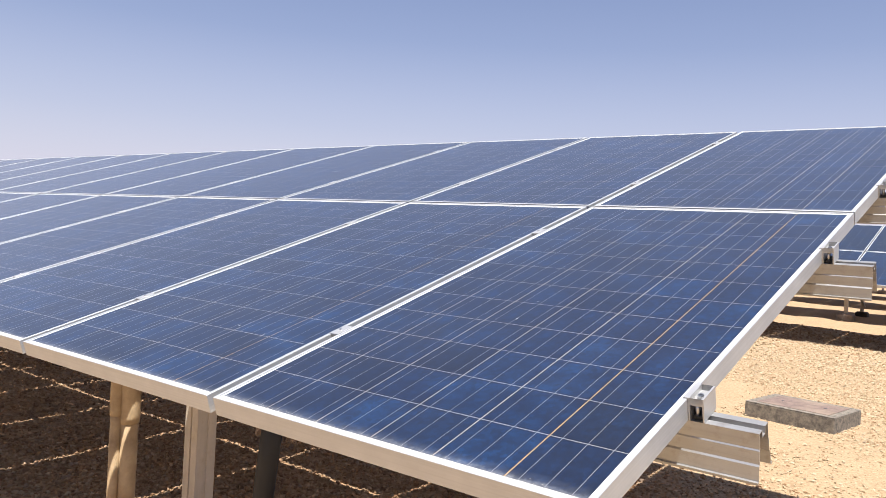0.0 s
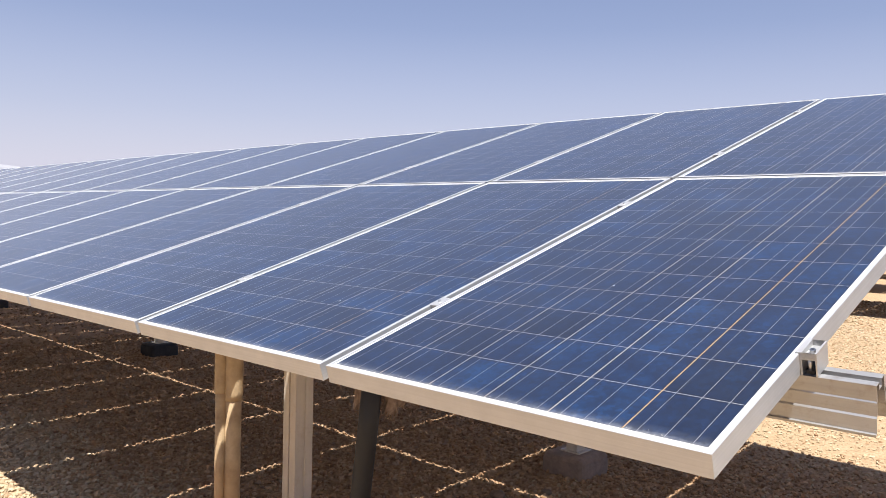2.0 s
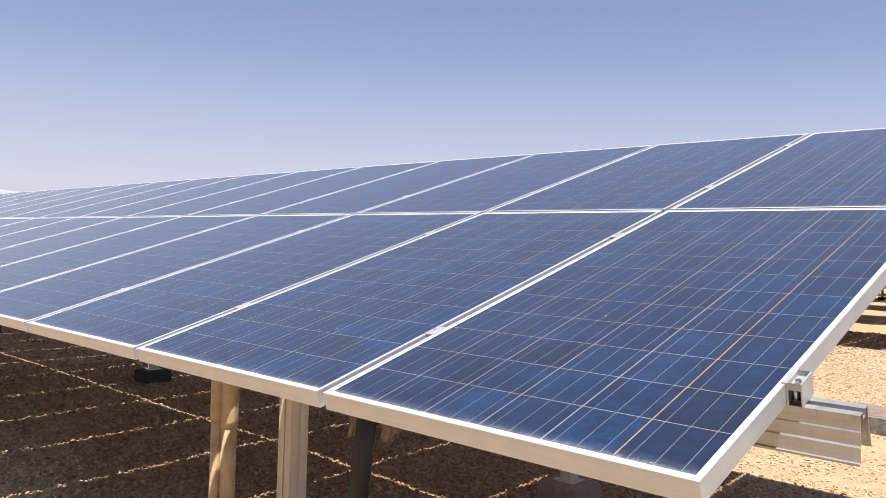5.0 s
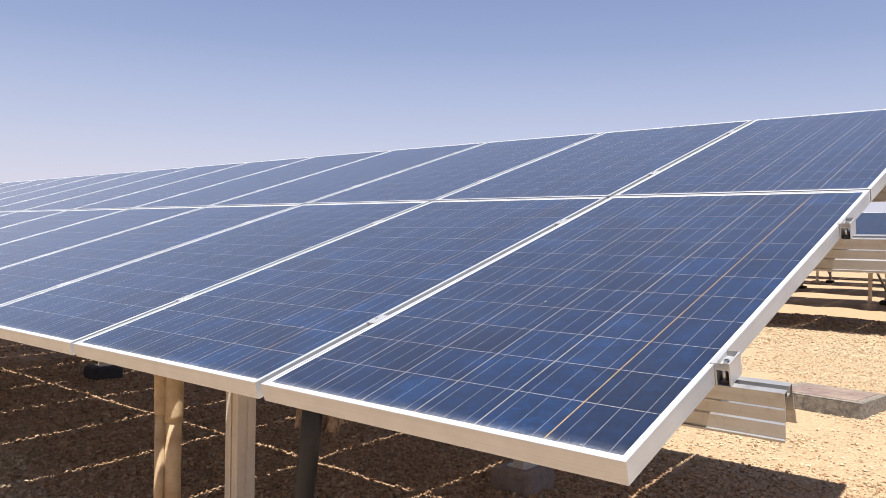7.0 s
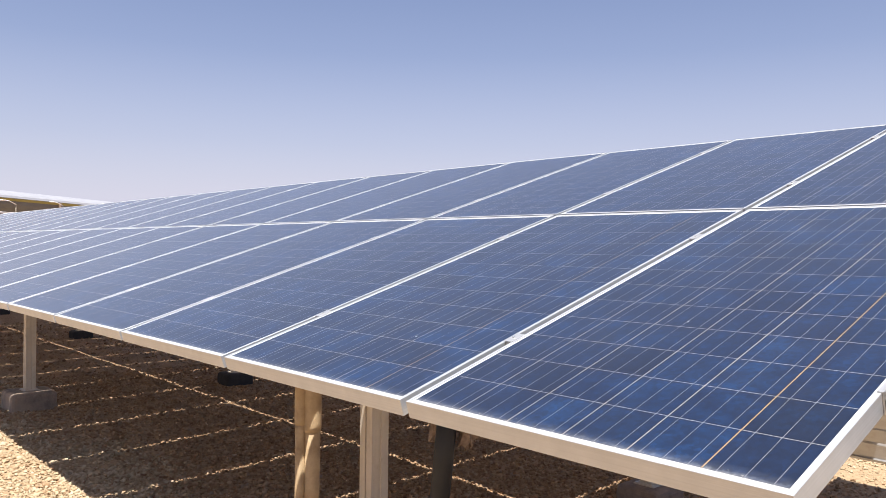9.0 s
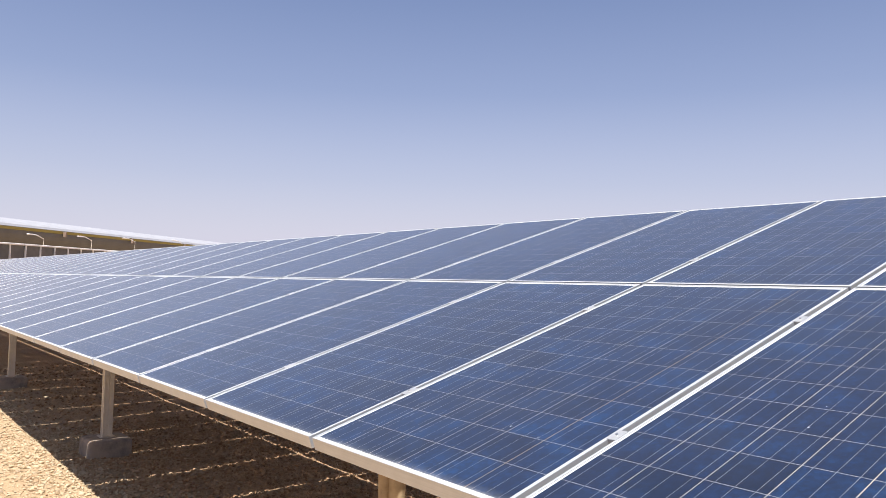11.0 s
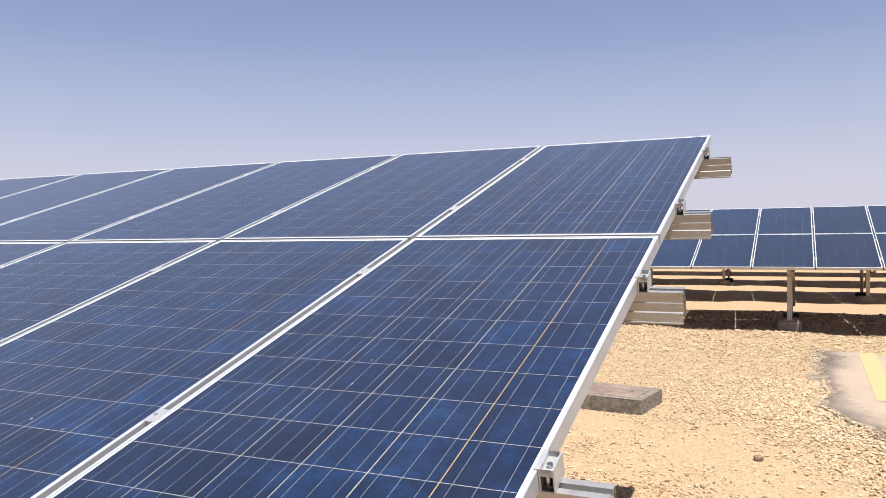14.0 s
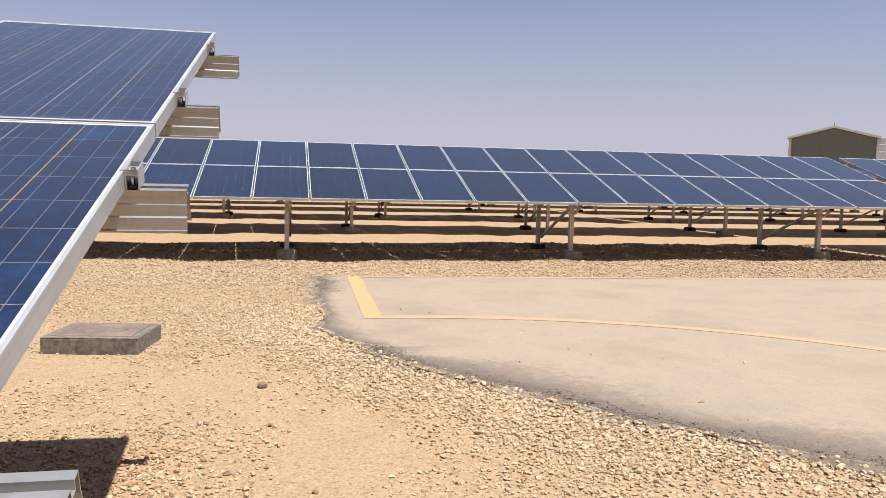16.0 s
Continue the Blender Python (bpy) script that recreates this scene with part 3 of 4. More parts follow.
RIBBON_ME = quads("ribbons", [(-PW + MX + CX * (i + 0.5) + o - 0.0006, MY * 0.6, -PW + MX + CX * (i + 0.5) + o + 0.0006, PL - MY * 0.6) for i in range(COLS) for o in (-0.052, 0.0, 0.052)], -0.0021, RIBBON)
ONE_RIBBON = quads("ribbon", [(-0.0006, MY * 0.6, 0.0006, PL - MY * 0.6)], -0.0021, RIBBON)
BOX_ME = mesh_of("junction_box", box((-PW / 2 - 0.06, PL - 0.24, -0.032), (-PW / 2 + 0.06, PL - 0.12, -0.0077), 0.004), BLACKPIPE)
SLOPE = Matrix.Rotation(radians(TILT), 4, "X")


def dust_edge_mesh(seed):
    """Thin line of dried dust along the lower glass edge, thinning out into specks."""
    rng = random.Random(seed)
    vs, fs = [], []

    def fleck(x, y, w, h):
        b = len(vs)
        vs.extend([(x - w, y - h * 0.4, -0.0017), (x + w * 0.3, y - h, -0.0017), (x + w, y + h * 0.3, -0.0017), (x - w * 0.2, y + h, -0.0017)])
        fs.append((b, b + 1, b + 2, b + 3))

    for k in range(500):
        x = rng.uniform(-PW + 0.014, -0.014)
        deep = 0.0027 * (1.0 + 1.6 * noise.noise(Vector((x * 11.0, seed * 2.0, 0))))
        y = 0.0130 + min(0.05, rng.expovariate(1.0) * max(0.0012, deep))
        fleck(x, y, rng.uniform(0.0005, 0.0016), rng.uniform(0.0004, 0.0010))
    me = bpy.data.meshes.new("dust_line")
    me.from_pydata(vs, [], fs)
    me.materials.append(DUST)
    return me


DUST_ME = [dust_edge_mesh(k) for k in range(4)]


def panel(m, label, group, single=False, amber=(), ribbons=True):
    """One solar panel at the pose m (its origin is the lower right corner)."""
    ob = new("solar_panel")
    tagged(ob, label, "solar panel", group)
    part("frame", FRAME_ME, None, ob, "brushed aluminium frame")
    part("backsheet", BACK_ME, None, ob, "aged backsheet")
    part("junction_box", BOX_ME, None, ob)
    part("white_margin", MARGIN_ME, None, ob, "white sheet margin round the cells")
    if single:
        for x, y in CELL_AT:
            c = part("cell", CELL_ME, None, ob)
            c.location = (x, y, -0.0024)
    else:
        tagged(part("cell_grid", CELLS_ME if ribbons else FAR_CELLS_ME, None, ob, "grid of blue silicon cells"), kind="stuff")
    if single > 1:
        for i in range(COLS):
            for o in (-0.052, 0.0, 0.052):
                r = part("ribbon", ONE_RIBBON, None, ob)
                r.location = (-PW + MX + CX * (i + 0.5) + o, 0, 0)
    elif ribbons:
        tagged(part("ribbon_set", RIBBON_ME, None, ob, "thin silver conductor ribbons"), kind="stuff")
    if single:
        tagged(part("dust_line", DUST_ME[int(m.translation.x * 7.3) % 4], None, ob, "dried pale dust along the lower edge"), kind="stuff")
    for i, w in amber:
        x = -PW + MX + CX * i
        part("yellowed_seam", quads("yellowed_seam", [(x - w, MY, x + w, PL - MY)], -0.0022, AMBER if i == 5 and w > 0.0008 else AGED), None, ob, "discoloured seam between cell columns")
    ob.matrix_world = m
    return ob


# ---------------------------------------------------------------- supports
HAT_HALF = [(0.0440, -0.0985), (0.0440, -0.0935), (0.0385, -0.0930), (0.0346, -0.0645), (0.0312, -0.0612), (0.0292, -0.0345), (0.0272, -0.0318), (0.0260, 0.0), (0.0085, 0.0), (0.0075, -0.0140)]
HAT = [(-p, q) for p, q in HAT_HALF] + HAT_HALF[::-1]
# end clamp: lip over the frame, bolt channel between two walls, hollow below
END_CLAMP = [(-0.0080, 0.0030), (0.0048, 0.0030), (0.0048, -0.0090), (0.0290, -0.0090), (0.0290, 0.0035), (0.0325, 0.0035), (0.0325, -0.0455),
             (0.0295, -0.0455), (0.0295, -0.0122), (0.0046, -0.0122), (0.0046, -0.0455), (0.0016, -0.0455), (0.0016, 0.0007), (-0.0080, 0.0007)]


def clamp_bm(half):
    """The end clamp's section run along the frame."""
    bm = bmesh.new()
    ends = [[bm.verts.new((p, y, q)) for p, q in END_CLAMP] for y in (-half, half)]
    n = len(END_CLAMP)
    for k in range(n):
        bm.faces.new((ends[0][k], ends[0][(k + 1) % n], ends[1][(k + 1) % n], ends[1][k]))
    caps = [bm.faces.new(e) for e in ends]
    bmesh.ops.triangulate(bm, faces=caps)
    bmesh.ops.recalc_face_normals(bm, faces=bm.faces)
    return bm


def socket_screw(x, y, z, r=0.0060):
    """A cap screw with a hollow socket, on a washer."""
    bm = bmesh.new()
    tube(bm, [(x, y, z - 0.0012), (x, y, z + 0.0004)], [r * 1.22, r * 1.22], 16)
    rings = [(r, 0.0), (r, 0.0072), (r * 0.9, 0.0082), (r * 0.58, 0.0082), (r * 0.55, 0.0035)]
    prev = None
    for rad, h in rings:
        ring = [bm.verts.new((x + rad * math.cos(a), y + rad * math.sin(a), z + h)) for a in [k * math.pi / 8 for k in range(16)]]
        if prev:
            for k in range(16):
                bm.faces.new((prev[k], prev[(k + 1) % 16], ring[(k + 1) % 16], ring[k]))
        prev = ring
    bm.faces.new(prev)
    return bm


def bolt_bm(x, y, z, r=0.0065):
    bm = bmesh.new()
    tube(bm, [(x, y, z), (x, y, z + 0.006)], [r, r * 0.96], 12)
    tube(bm, [(x, y, z - 0.004), (x, y, z + 0.0008)], [r * 1.5, r * 1.5], 14)
    return bm


def table(x_right, y0, cols, first, step=FRAME_STEP, fine=0, panels=True, rail_out=0.135, group="solar array"):
    """A mounting frame with two tiers of panels; first: x of its first support, fine: columns with cells of their own."""
    base = Matrix.Translation((x_right, y0, LOW)) @ SLOPE
    x_left = x_right - (cols - 1) * PITCH - PW
    mount = new("mounting_frame")
    mount.location = (x_right, y0, 0)
    tagged(mount, "galvanised steel frame carrying the tilted solar panels", "mounting frame", "mounting frames")
    for v in RAILS:
        r = part("rail", sheet_profile(HAT, 0.0024, x_left - x_right - rail_out, rail_out), RAIL, mount, "galvanised hat-profile rail")
        r.matrix_basis = Matrix.Translation((0, 0, LOW)) @ SLOPE @ Matrix.Translation((0, v + 0.002, -PT - 0.0005))
    for v in RAILS:
        for end in (0, 1):
            c = part("end_clamp", clamp_bm(0.033), CLAMP, mount, "extruded aluminium end clamp")
            where = Matrix.Translation((0, 0, LOW)) @ SLOPE
            if end:
                c.matrix_basis = where @ Matrix.Translation((x_left - x_right, v + 0.008, 0)) @ Matrix.Rotation(math.pi, 4, "Z")
            else:
                c.matrix_basis = where @ Matrix.Translation((0, v + 0.008, 0))
            part("bolt", socket_screw(0.0165, -0.004, -0.0088), STEEL, c, "stainless socket screw")
            # black block added for the shade inside the clamp's hollow
            part("hollow_shade_block", box((0.0080, -0.026, -0.0452), (0.0255, 0.020, -0.036), 0.001), BLACKPIPE, c, "black block for the shade in the clamp hollow")
            part("shank", tube(bmesh.new(), [(0.0165, -0.022, -0.038), (0.0165, -0.022, -0.0122)], [0.005, 0.005], 12), STEEL, c)
    for k in range(1, min(cols, 14)):
        for v in RAILS:
            bm = box((-0.0165, -0.030, 0.0004), (0.0165, 0.030, 0.0022), 0.0006)
            add_box(bm, (-0.0095, -0.030, -0.040), (0.0095, 0.030, 0.0006), 0.001)
            c = part("mid_clamp", bm, CLAMP, mount)
            c.matrix_basis = Matrix.Translation((0, 0, LOW)) @ SLOPE @ Matrix.Translation((-k * PITCH + 0.01, v + 0.01, 0))
            if k < 4:
                part("bolt", bolt_bm(0, 0, 0.0005, 0.0042), STEEL, c)
    x = first
    tan = math.tan(radians(TILT))
    while x > x_left:
        lx = x - x_right
        n0 = -PT - 0.108

        def under(y, depth=0.0):
            return LOW + y * tan + (n0 - depth) / math.cos(radians(TILT))

        part("rafter", beam((lx, 0.46, under(0.46, 0.04)), (lx, 3.55, under(3.55, 0.04)), 0.06, 0.08), POST, mount)
        fy, by = 0.745, 2.85
        fp = [(p * 0.84, q * 0.8) for p, q in ((-0.05, -0.055), (-0.05, 0.055), (-0.006, 0.055), (-0.005, 0.048), (0.005, 0.048), (0.006, 0.055), (0.05, 0.055), (0.05, 0.009), (0.044, 0.006), (0.044, -0.006), (0.05, -0.009), (0.05, -0.055), (0.006, -0.055), (0.005, -0.048), (-0.005, -0.048), (-0.006, -0.055))]
        bm = bmesh.new()
        a = [bm.verts.new((lx + p, fy + q, 0.10)) for p, q in fp]
        b = [bm.verts.new((lx + p, fy + q, under(fy, 0.07))) for p, q in fp]
        for k in range(len(fp)):
            bm.faces.new((a[k], a[(k + 1) % len(fp)], b[(k + 1) % len(fp)], b[k]))
        bm.faces.new(b)
        bm.faces.new(a[::-1])
        part("front_post", bm, POST, mount, "dusty square steel post with grooved faces")
        part("back_post", beam((lx, by, 0.10), (lx, by, under(by, 0.07)), 0.08, 0.09), POST, mount, "dusty steel back post")
        part("brace", beam((lx + 0.06, by - 0.02, 0.26), (lx + 0.06, fy + 0.10, under(fy, 0.14)), 0.05, 0.05), POST, mount, "diagonal steel brace")
        part("strut", beam((lx + 0.055, fy - 0.05, under(fy, 0.30)), (lx + 0.055, 0.47, under(0.47, 0.09)), 0.04, 0.04), POST, mount)
        for y, w, top in ((fy, 0.20, 0.16), (by, 0.155, 0.12)):
            bm = box((-w, -w, -0.06), (w, w, top), 0.055, 4)
            for q in bm.verts:
                q.co.x *= 1 - 0.25 * max(0.0, q.co.z) + 0.04 * smooth_noise(x + q.co.y, q.co.z, 6.0)
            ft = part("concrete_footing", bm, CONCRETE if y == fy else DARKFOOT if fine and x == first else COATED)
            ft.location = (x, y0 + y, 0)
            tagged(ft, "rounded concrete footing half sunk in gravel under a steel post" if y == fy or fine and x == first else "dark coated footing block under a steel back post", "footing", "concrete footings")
            part("base_plate", box((-0.07, -0.07, top - 0.002), (0.07, 0.07, top + 0.007), 0.002), POST, ft, "steel base plate")
            for bx in (-0.057, 0.057):
                part("anchor_bolt", bolt_bm(bx, -0.055, top + 0.006, 0.008), STEEL, ft)
        x -= step
    for k in range(cols if panels else 0):
        for tier in (0, 1):
            label = "dark blue polycrystalline solar panel with white aluminium frame"
            amber = ()
            if k == 0 and tier == 0 and fine:
                label, amber = "deep blue solar panel with yellowed cell seams", ((5, 0.0012), (4, 0.0010), (3, 0.0008), (2, 0.0008), (1, 0.0007))
            elif k == 1 and tier == 0 and fine:
                label, amber = "dusty blue solar panel with faintly yellowed seams", ((5, 0.0009), (4, 0.0007), (3, 0.0007), (2, 0.0006))
            elif k == 0 and fine:
                label, amber = "dusty blue solar panel at the upper end of the row", ((5, 0.0006),)
            elif k > 8 and fine:
                label = "dust-greyed blue solar panel with pale frame"
            jig = smooth_noise(k * 3.7, tier * 5.1 + y0, 1.0, 9.0)
            m = base @ Matrix.Translation((-k * PITCH, tier * RISE + 0.002 * jig, 0.0)) @ Matrix.Rotation(0.0016 * jig, 4, "Y")
            panel(m, label, group, (k < fine) + (k < 6 and k < fine), amber, fine > 0)


table(0.0, ROW_Y[0], 44, -2.10, fine=14, group="solar panels of the long row")
FAR_RIGHT = 0.695 + 13 * PITCH
FAR_STEP, FAR_COLS = 5.6, 34
FAR_FIRST = (11.5, 13.2, 9.3, 8.75, 11.0)      # x of a support in each far row
for r, y0 in enumerate(ROW_Y[1:]):
    table(FAR_RIGHT, y0, FAR_COLS, FAR_FIRST[r], FAR_STEP, panels=r == 0, group="solar panels of the far rows")
    table(FAR_RIGHT + 0.30 + 20 * PITCH, y0, 20, FAR_FIRST[r] + 4 * FAR_STEP, FAR_STEP, panels=r == 0, group="solar panels of the far rows")


def distant_panels():
    """Panels of the rows behind the first far row, all in one mesh."""
    vs, fs, mi, nv = [], [], [], 0
    for y0 in ROW_Y[2:]:
        for right, cols in ((FAR_RIGHT, FAR_COLS), (FAR_RIGHT + 0.30 + 20 * PITCH, 20)):
            for k in range(cols):
                for tier in (0, 1):
                    m = Matrix.Translation((right, y0, LOW)) @ SLOPE @ Matrix.Translation((-k * PITCH, tier * RISE, 0))
                    for slot, me in enumerate((FRAME_ME, BACK_ME, FAR_CELLS_ME, MARGIN_ME)):
                        vs += [(m @ v.co)[:] for v in me.vertices]
                        fs += [tuple(i + nv for i in p.vertices) for p in me.polygons]
                        mi += [4 if slot == 1 and p.material_index else slot for p in me.polygons]
                        nv += len(me.vertices)
    me = bpy.data.meshes.new("distant_solar_panels")
    me.from_pydata(vs, [], fs)
    for mat in (ALU, BACK, CELL_ALL, MARGIN, UNDER):
        me.materials.append(mat)
    me.polygons.foreach_set("material_index", np.array(mi, dtype=np.int32))
    return tagged(new("distant_solar_panels", me), "further rows of dark blue solar panels with pale frames", "solar panels", kind="stuff")


distant_panels()

# ---------------------------------------------------------------- pipes beside the first post
def conduit(pts, radii, material, label, collar=None):
    ob = part("conduit_pipe", tube(bmesh.new(), pts, radii, 18), material)
    tagged(ob, label, "pipe")
    if collar:
        a, b, r = collar
        part("coupling", tube(bmesh.new(), [a, tuple(p + (q - p) * 0.12 for p, q in zip(a, b)), tuple(p + (q - p) * 0.9 for p, q in zip(a, b)), b], [r * 0.93, r, r, r * 0.9], 18), material, ob)
    return ob


conduit([(-2.165, 0.42, -0.05), (-2.166, 0.42, 0.5), (-2.165, 0.42, 1.08)], [0.020, 0.0205, 0.021], TANPIPE, "thin upright tan mud-stained cable pipe under the panels", ((-2.165, 0.42, 0.82), (-2.165, 0.42, 1.0), 0.0245))
conduit([(-2.142, 0.462, -0.05), (-2.144, 0.462, 0.5), (-2.142, 0.462, 1.10)], [0.031, 0.032, 0.033], TANPIPE, "thicker upright tan cable pipe with rust stains", ((-2.143, 0.462, 0.79), (-2.142, 0.462, 1.0), 0.0375))
conduit([(-1.636, 0.62, -0.05), (-1.576, 0.62, 0.35), (-1.526, 0.62, 0.74), (-1.486, 0.62, 1.08)], [0.0365] * 4, BLACKPIPE, "leaning black plastic cable pipe under the panels")


def wrap():
    """Frayed scrap of wrapping that hangs behind the black pipe in two uneven flaps."""
    rng = random.Random(4)
    ob = None
    for x0, x1, low, name in ((-0.115, -0.045, -0.085, "cloth_wrap"), (0.035, 0.135, -0.075, "flap"), (-0.05, 0.04, -0.02, "flap")):
        bm = bmesh.new()
        n = 9
        cols = []
        for k in range(n):
            x = x0 + (x1 - x0) * k / (n - 1)
            y = 0.014 * math.sin(x * 70.0) + 0.02 * abs(x) / 0.1
            foot = low + rng.uniform(-0.022, 0.022) + (0.05 if x > 0.1 else 0.0)
            cols.append([[bm.verts.new((x + rng.uniform(-0.002, 0.002), y + d + 0.008 * math.sin(9 * f + x * 30), 0.07 + (foot - 0.07) * f)) for f in (0.0, 0.35, 0.7, 1.0)] for d in (0.0, 0.009)])
        for k in range(n - 1):
            for f in range(3):
                bm.faces.new((cols[k][0][f], cols[k + 1][0][f], cols[k + 1][0][f + 1], cols[k][0][f + 1]))
                bm.faces.new((cols[k][1][f], cols[k][1][f + 1], cols[k + 1][1][f + 1], cols[k + 1][1][f]))
            for f in (0, 3):
                bm.faces.new((cols[k][0][f], cols[k][1][f], cols[k + 1][1][f], cols[k + 1][0][f]))
        for k in (0, n - 1):
            for f in range(3):
                bm.faces.new((cols[k][0][f], cols[k][0][f + 1], cols[k][1][f + 1], cols[k][1][f]))
        bmesh.ops.recalc_face_normals(bm, faces=bm.faces)
        flap = part(name, bm, CLOTH, ob)
        if ob is None:
            ob = flap
            tagged(ob, "frayed brown cloth scrap hanging behind a black pipe", "cloth wrap")
    for k in range(16):
        x = rng.choice((rng.uniform(-0.115, -0.05), rng.uniform(0.04, 0.135)))
        y, l = 0.006 + 0.02 * abs(x) / 0.1, rng.uniform(0.02, 0.055)
        z = -0.055 + (0.05 if x > 0.1 else 0.0)
        part("strand", tube(bmesh.new(), [(x, y, z + 0.02), (x + rng.uniform(-0.006, 0.006), y, z - l * 0.5), (x + rng.uniform(-0.015, 0.015), y, z - l)], [0.004, 0.0035, 0.001], 5), CLOTH, ob)
    ob.location = (-1.548, 0.665, 0.905)


wrap()


# ---------------------------------------------------------------- cable pit beyond the row's end
def cable_pit():
    pit = part("pit_body", box((-0.41, -0.34, -0.05), (0.41, 0.34, 0.135), 0.012, 2), SLABSIDE)
    pit.name = "cable_pit"
    tagged(pit, "low weathered concrete cable pit with brown-grey cover on gravel", "cable pit")
    part("cover", box((-0.33, -0.26, 0.137), (0.33, 0.26, 0.143), 0.003), COVER, pit, "brown-grey pit cover")
    # solid black discs; the dark inside lifting holes is put into their colour
    for x in (-0.2, 0.2):
        part("lifting_hole_disc", tube(bmesh.new(), [(x, 0.02, 0.141), (x, 0.02, 0.1445)], [0.016, 0.016], 12), BLACKPIPE, pit)
    for a, b in (((-0.41, -0.34), (0.41, -0.262)), ((-0.41, 0.262), (0.41, 0.34)), ((-0.41, -0.26), (-0.332, 0.26)), ((0.332, -0.26), (0.41, 0.26))):
        part("rim", box((*a, 0.1352), (*b, 0.1395), 0.002), SLABSIDE, pit, "grey concrete rim")
    pit.matrix_world = pose(-1.28, 6.86, 0.0, 0, 0, -8)


cable_pit()


# ---------------------------------------------------------------- single larger stones
def boulder(x, y, r, seed, label):
    bm = bmesh.new()
    bmesh.ops.create_icosphere(bm, subdivisions=2, radius=r)
    for v in bm.verts:
        v.co *= 1 + 0.35 * noise.noise(v.co * (1.6 / r) + Vector((seed, 0, 0)))
        v.co.z *= 0.6
    ob = part("stone", bm, BROWNROCK)
    ob.location = (x, y, r * 0.3)
    return tagged(ob, label, "stone", "single stones")


for x, y, r, s in ((0.17, 5.32, 0.038, 1), (-0.14, 4.45, 0.02, 2), (0.25, 4.4, 0.015, 4), (0.05, 3.6, 0.02, 6), (0.5, 3.3, 0.018, 8)):
    boulder(x, y, r, s * 3.3, "single brownish stone lying on the sand")
clods = random.Random(31)
for k in range(46):
    boulder(clods.uniform(-2.4, -0.15), clods.uniform(0.75, 2.5), clods.uniform(0.016, 0.042) * (1.25 if k % 7 == 0 else 1.0), 20 + k * 3.3, "brown stone lying in the shade of the panels")


# ---------------------------------------------------------------- shed far behind the rows
def shed():
    ob = new("shed")
    tagged(ob, "taupe sheet-metal shed with low gabled roof and white side annex", "shed")
    w, d, e, ap = 3.17, 9.0, 5.35, 6.15
    bm = bmesh.new()
    out = [(-w, 0), (w, 0), (w, e), (0, ap), (-w, e)]
    for y in (0, d):
        bm.faces.new([bm.verts.new((x, y, z)) for x, z in out])
    bm.verts.ensure_lookup_table()
    for k in range(5):
        bm.faces.new((bm.verts[k], bm.verts[(k + 1) % 5], bm.verts[5 + (k + 1) % 5], bm.verts[5 + k]))
    part("wall", bm, SHEDWALL, ob)
    for s in (-1, 1):
        bm = bmesh.new()
        a = [(0, ap + 0.03), (s * (w + 0.22), e - 0.05), (s * (w + 0.22), e + 0.12), (0, ap + 0.2)]
        f = [bm.verts.new((x, -0.3, z)) for x, z in a]
        g = [bm.verts.new((x, d + 0.3, z)) for x, z in a]
        bm.faces.new(f), bm.faces.new(g)
        for k in range(4):
            bm.faces.new((f[k], f[(k + 1) % 4], g[(k + 1) % 4], g[k]))
        part("roof", bm, SHEDROOF, ob, "pale sheet roof with trim")
        part("corner_trim", box((s * w - 0.10, -0.07, 0), (s * w + 0.10, -0.01, e - 0.06), 0.01), SHEDROOF, ob)
    part("rod", tube(bmesh.new(), [(0, 0.2, ap), (0, 0.2, ap + 0.62)], [0.03, 0.02], 8), SHEDWALL, ob)
    for k in range(9):
        part("cladding_board", box((w + 0.12, 0.6, 0.3 + k * 0.58), (w + 6.0, 0.72 + 0.05 * (k % 2), 0.83 + k * 0.58), 0.02), WHITEWALL, ob, "white cladding board")
    ob.matrix_world = pose(43.15, 55.1, 0, 0, 0, -38.05)


shed()


# ---------------------------------------------------------------- large hall and fence beyond the end of the long row
AWAY = Matrix.Rotation(radians(40), 4, "Z")   # local x runs along the hall, local y away from the walk


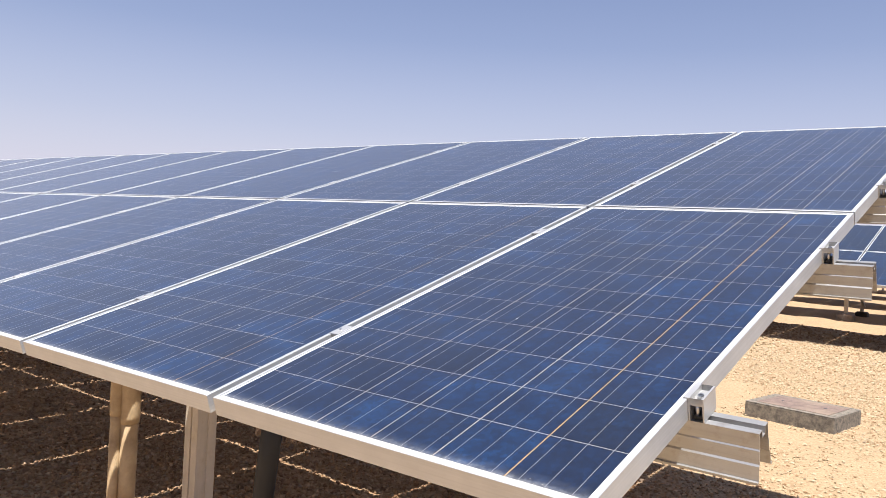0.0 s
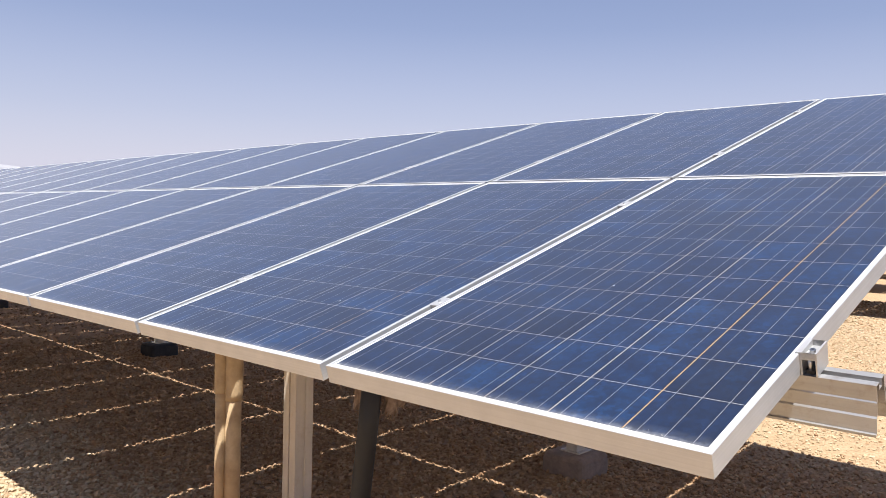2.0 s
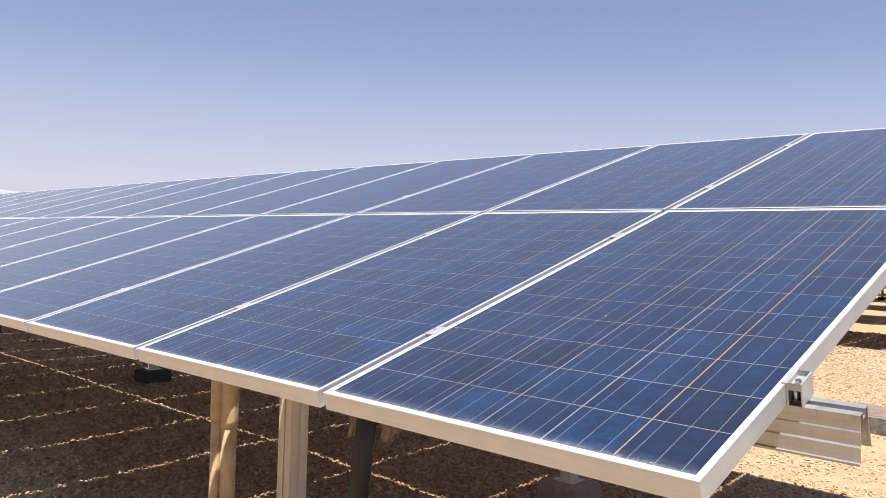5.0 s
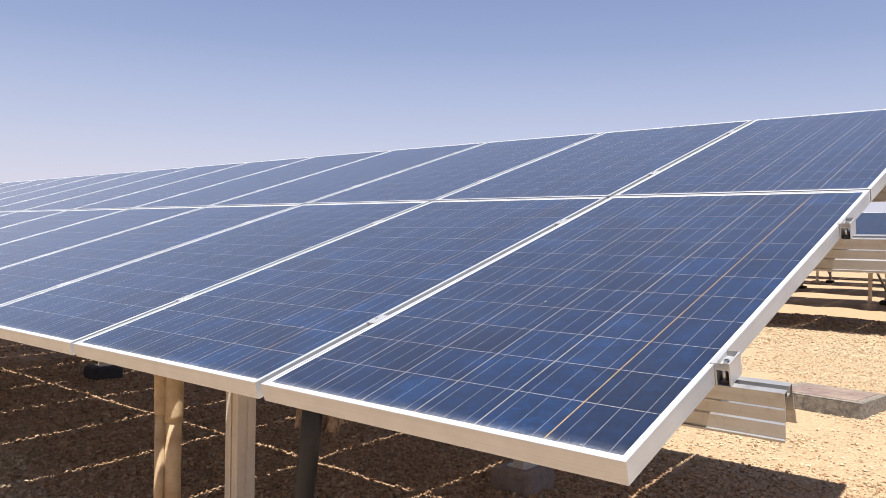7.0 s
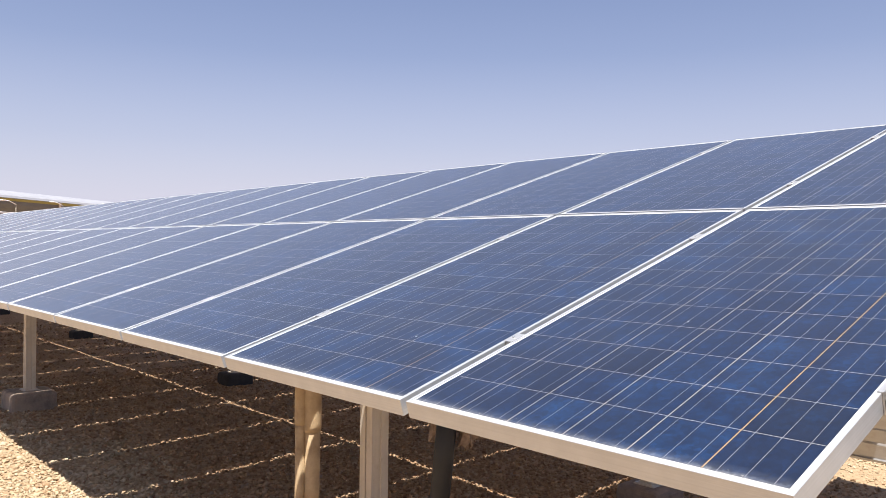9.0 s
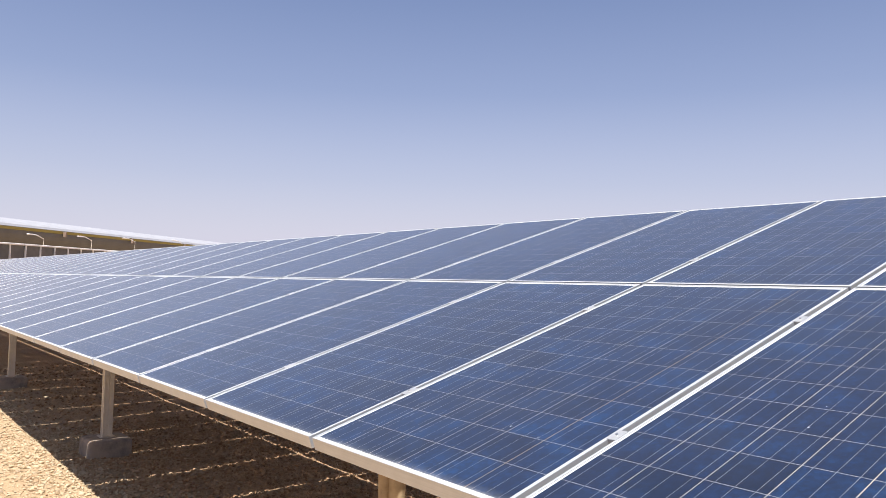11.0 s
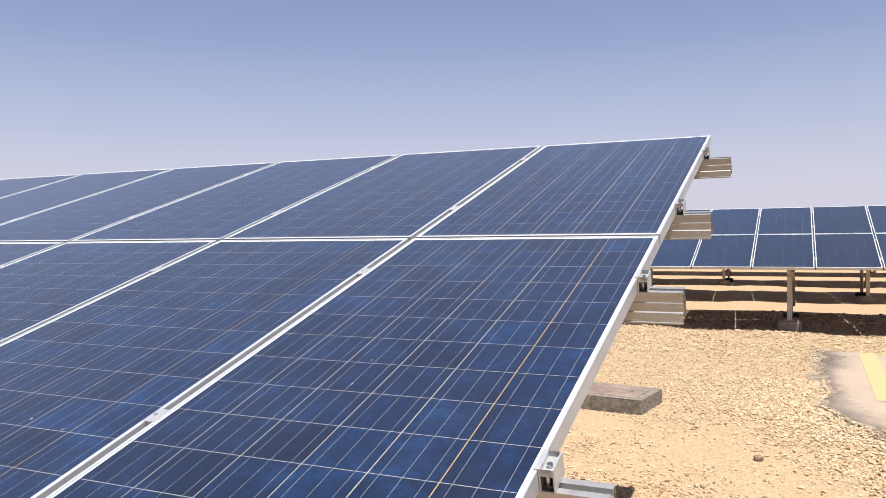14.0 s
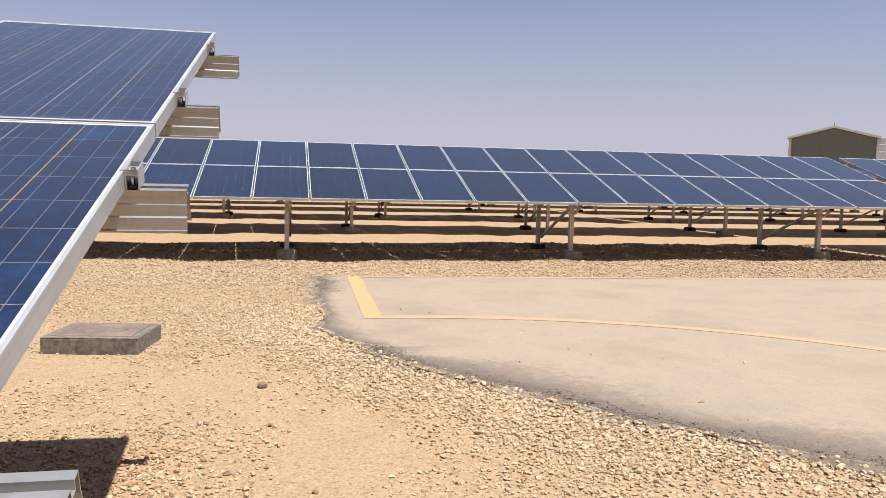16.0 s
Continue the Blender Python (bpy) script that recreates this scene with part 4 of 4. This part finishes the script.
def hall():
    ob = new("hall")
    tagged(ob, "long hall with pale curved roof, olive fascia and dark front", "building")
    n = 40
    def strip(name, sec, mat, label):
        bm = bmesh.new()
        prev = None
        for k in range(n + 1):
            x = -60 + 360 * k / n
            row = [bm.verts.new((x, y, z)) for y, z in sec]
            if prev:
                for i in range(len(sec)):
                    j = (i + 1) % len(sec)
                    f = bm.faces.new((prev[i], row[i], row[j], prev[j]))
            else:
                bm.faces.new(row)
            prev = row
        bm.faces.new(prev[::-1])
        part(name, bm, mat, ob, label)
    arc = [(-5.2 + 30 * (1 - math.cos(q)), 12.6 + 3.4 * math.sin(q)) for q in [math.pi / 2 * k / 10 for k in range(11)]]
    strip("roof", [(-5.2, 12.5)] + arc + [(24.8, 12.5)], ROOFWHITE, "pale grey curved roof")
    strip("fascia", [(-5.1, 11.9), (-5.3, 12.48), (20, 12.48), (20, 11.9)], OLIVE, "narrow olive-yellow fascia")
    belly = [(-5.0 + 5.0 * (1 - math.cos(q)), 11.88 - 4.4 * math.sin(q)) for q in [math.pi / 2 * k / 8 for k in range(9)]]
    strip("front", belly + [(0.0, 0.0), (20, 0.0), (20, 11.88)], DARKWALL, "taupe front curving under the eaves")
    for k in range(12):
        part("bracket", box((-52 + k * 26, -5.9, 11.2), (-51.5 + k * 26, -5.2, 12.4), 0.05), DARKFOOT, ob)
    ob.matrix_world = Matrix.Rotation(radians(130), 4, "Z") @ Matrix.Translation((0, 131, -0.55))


def fence():
    ob = new("fence")
    tagged(ob, "tall grey sheet fence with white posts and top rail", "fence")
    part("panel", box((-20, 0.02, 0), (120, 0.06, 3.95)), FENCE, ob, "grey fence sheet")
    part("top_rail", box((-20, -0.12, 3.95), (120, 0.12, 4.08), 0.02), WHITEPOLE, ob)
    for k in range(88):
        part("post", box((-20 + 1.6 * k - 0.045, -0.1, 0), (-20 + 1.6 * k + 0.045, 0.0, 3.95)), WHITEPOLE, ob)
    ob.matrix_world = Matrix.Rotation(radians(130), 4, "Z") @ Matrix.Translation((0, 45, 0))


def street_lamp(x, y, h):
    ob = part("street_lamp", tube(bmesh.new(), [(0, 0, 0), (0, 0, h)], [0.03, 0.02], 8), POST)
    tagged(ob, "slim pale street lamp on a tall pole", "street lamp", "street lamps")
    part("lamp_arm", tube(bmesh.new(), [(0, 0, h - 0.1), (0.9, 0, h + 0.25), (1.7, 0, h + 0.3)], [0.05, 0.04, 0.04], 6), WHITEPOLE, ob)
    part("lamp_head", box((1.4, -0.12, h + 0.24), (2.1, 0.12, h + 0.36), 0.03), WHITEPOLE, ob)
    ob.matrix_world = pose(x, y, 0, 0, 0, 300)


hall()
fence()
for az in (-80.4, -77.46, -74.67, -71.54):
    d = 62 / math.cos(radians(az + 130))
    street_lamp(d * math.sin(radians(az)), d * math.cos(radians(az)), 1.4 + d * 0.046)


# ---------------------------------------------------------------- dried bird droppings on the nearest panels
def dropping(u, v, r, seed):
    bm = bmesh.new()
    rim = [bm.verts.new((r * (1 + 0.5 * noise.noise(Vector((math.cos(a) * 1.5, math.sin(a) * 1.5, seed)))) * math.cos(a), r * 1.7 * (1 + 0.5 * noise.noise(Vector((math.cos(a), math.sin(a), seed + 5)))) * math.sin(a), 0)) for a in [k * math.pi / 6 for k in range(12)]]
    top = bm.verts.new((0, 0, r * 0.25))
    for k in range(12):
        bm.faces.new((rim[k], rim[(k + 1) % 12], top))
    ob = part("dropping", bm, DROPPING)
    ob.matrix_world = Matrix.Translation((0, 0, LOW)) @ SLOPE @ Matrix.Translation((u, v, -0.0021))
    return tagged(ob, "dried white bird dropping on dusty blue glass", "dropping", "bird droppings")


for u, v, r, seed in ((-1.361, 0.366, 0.0026, 1.0), (-1.217, 0.34, 0.0018, 2.0), (-0.571, 0.68, 0.0026, 3.0), (-0.588, 0.815, 0.0016, 4.0), (-1.52, 1.1, 0.0016, 5.0)):
    dropping(u, v, r, seed)
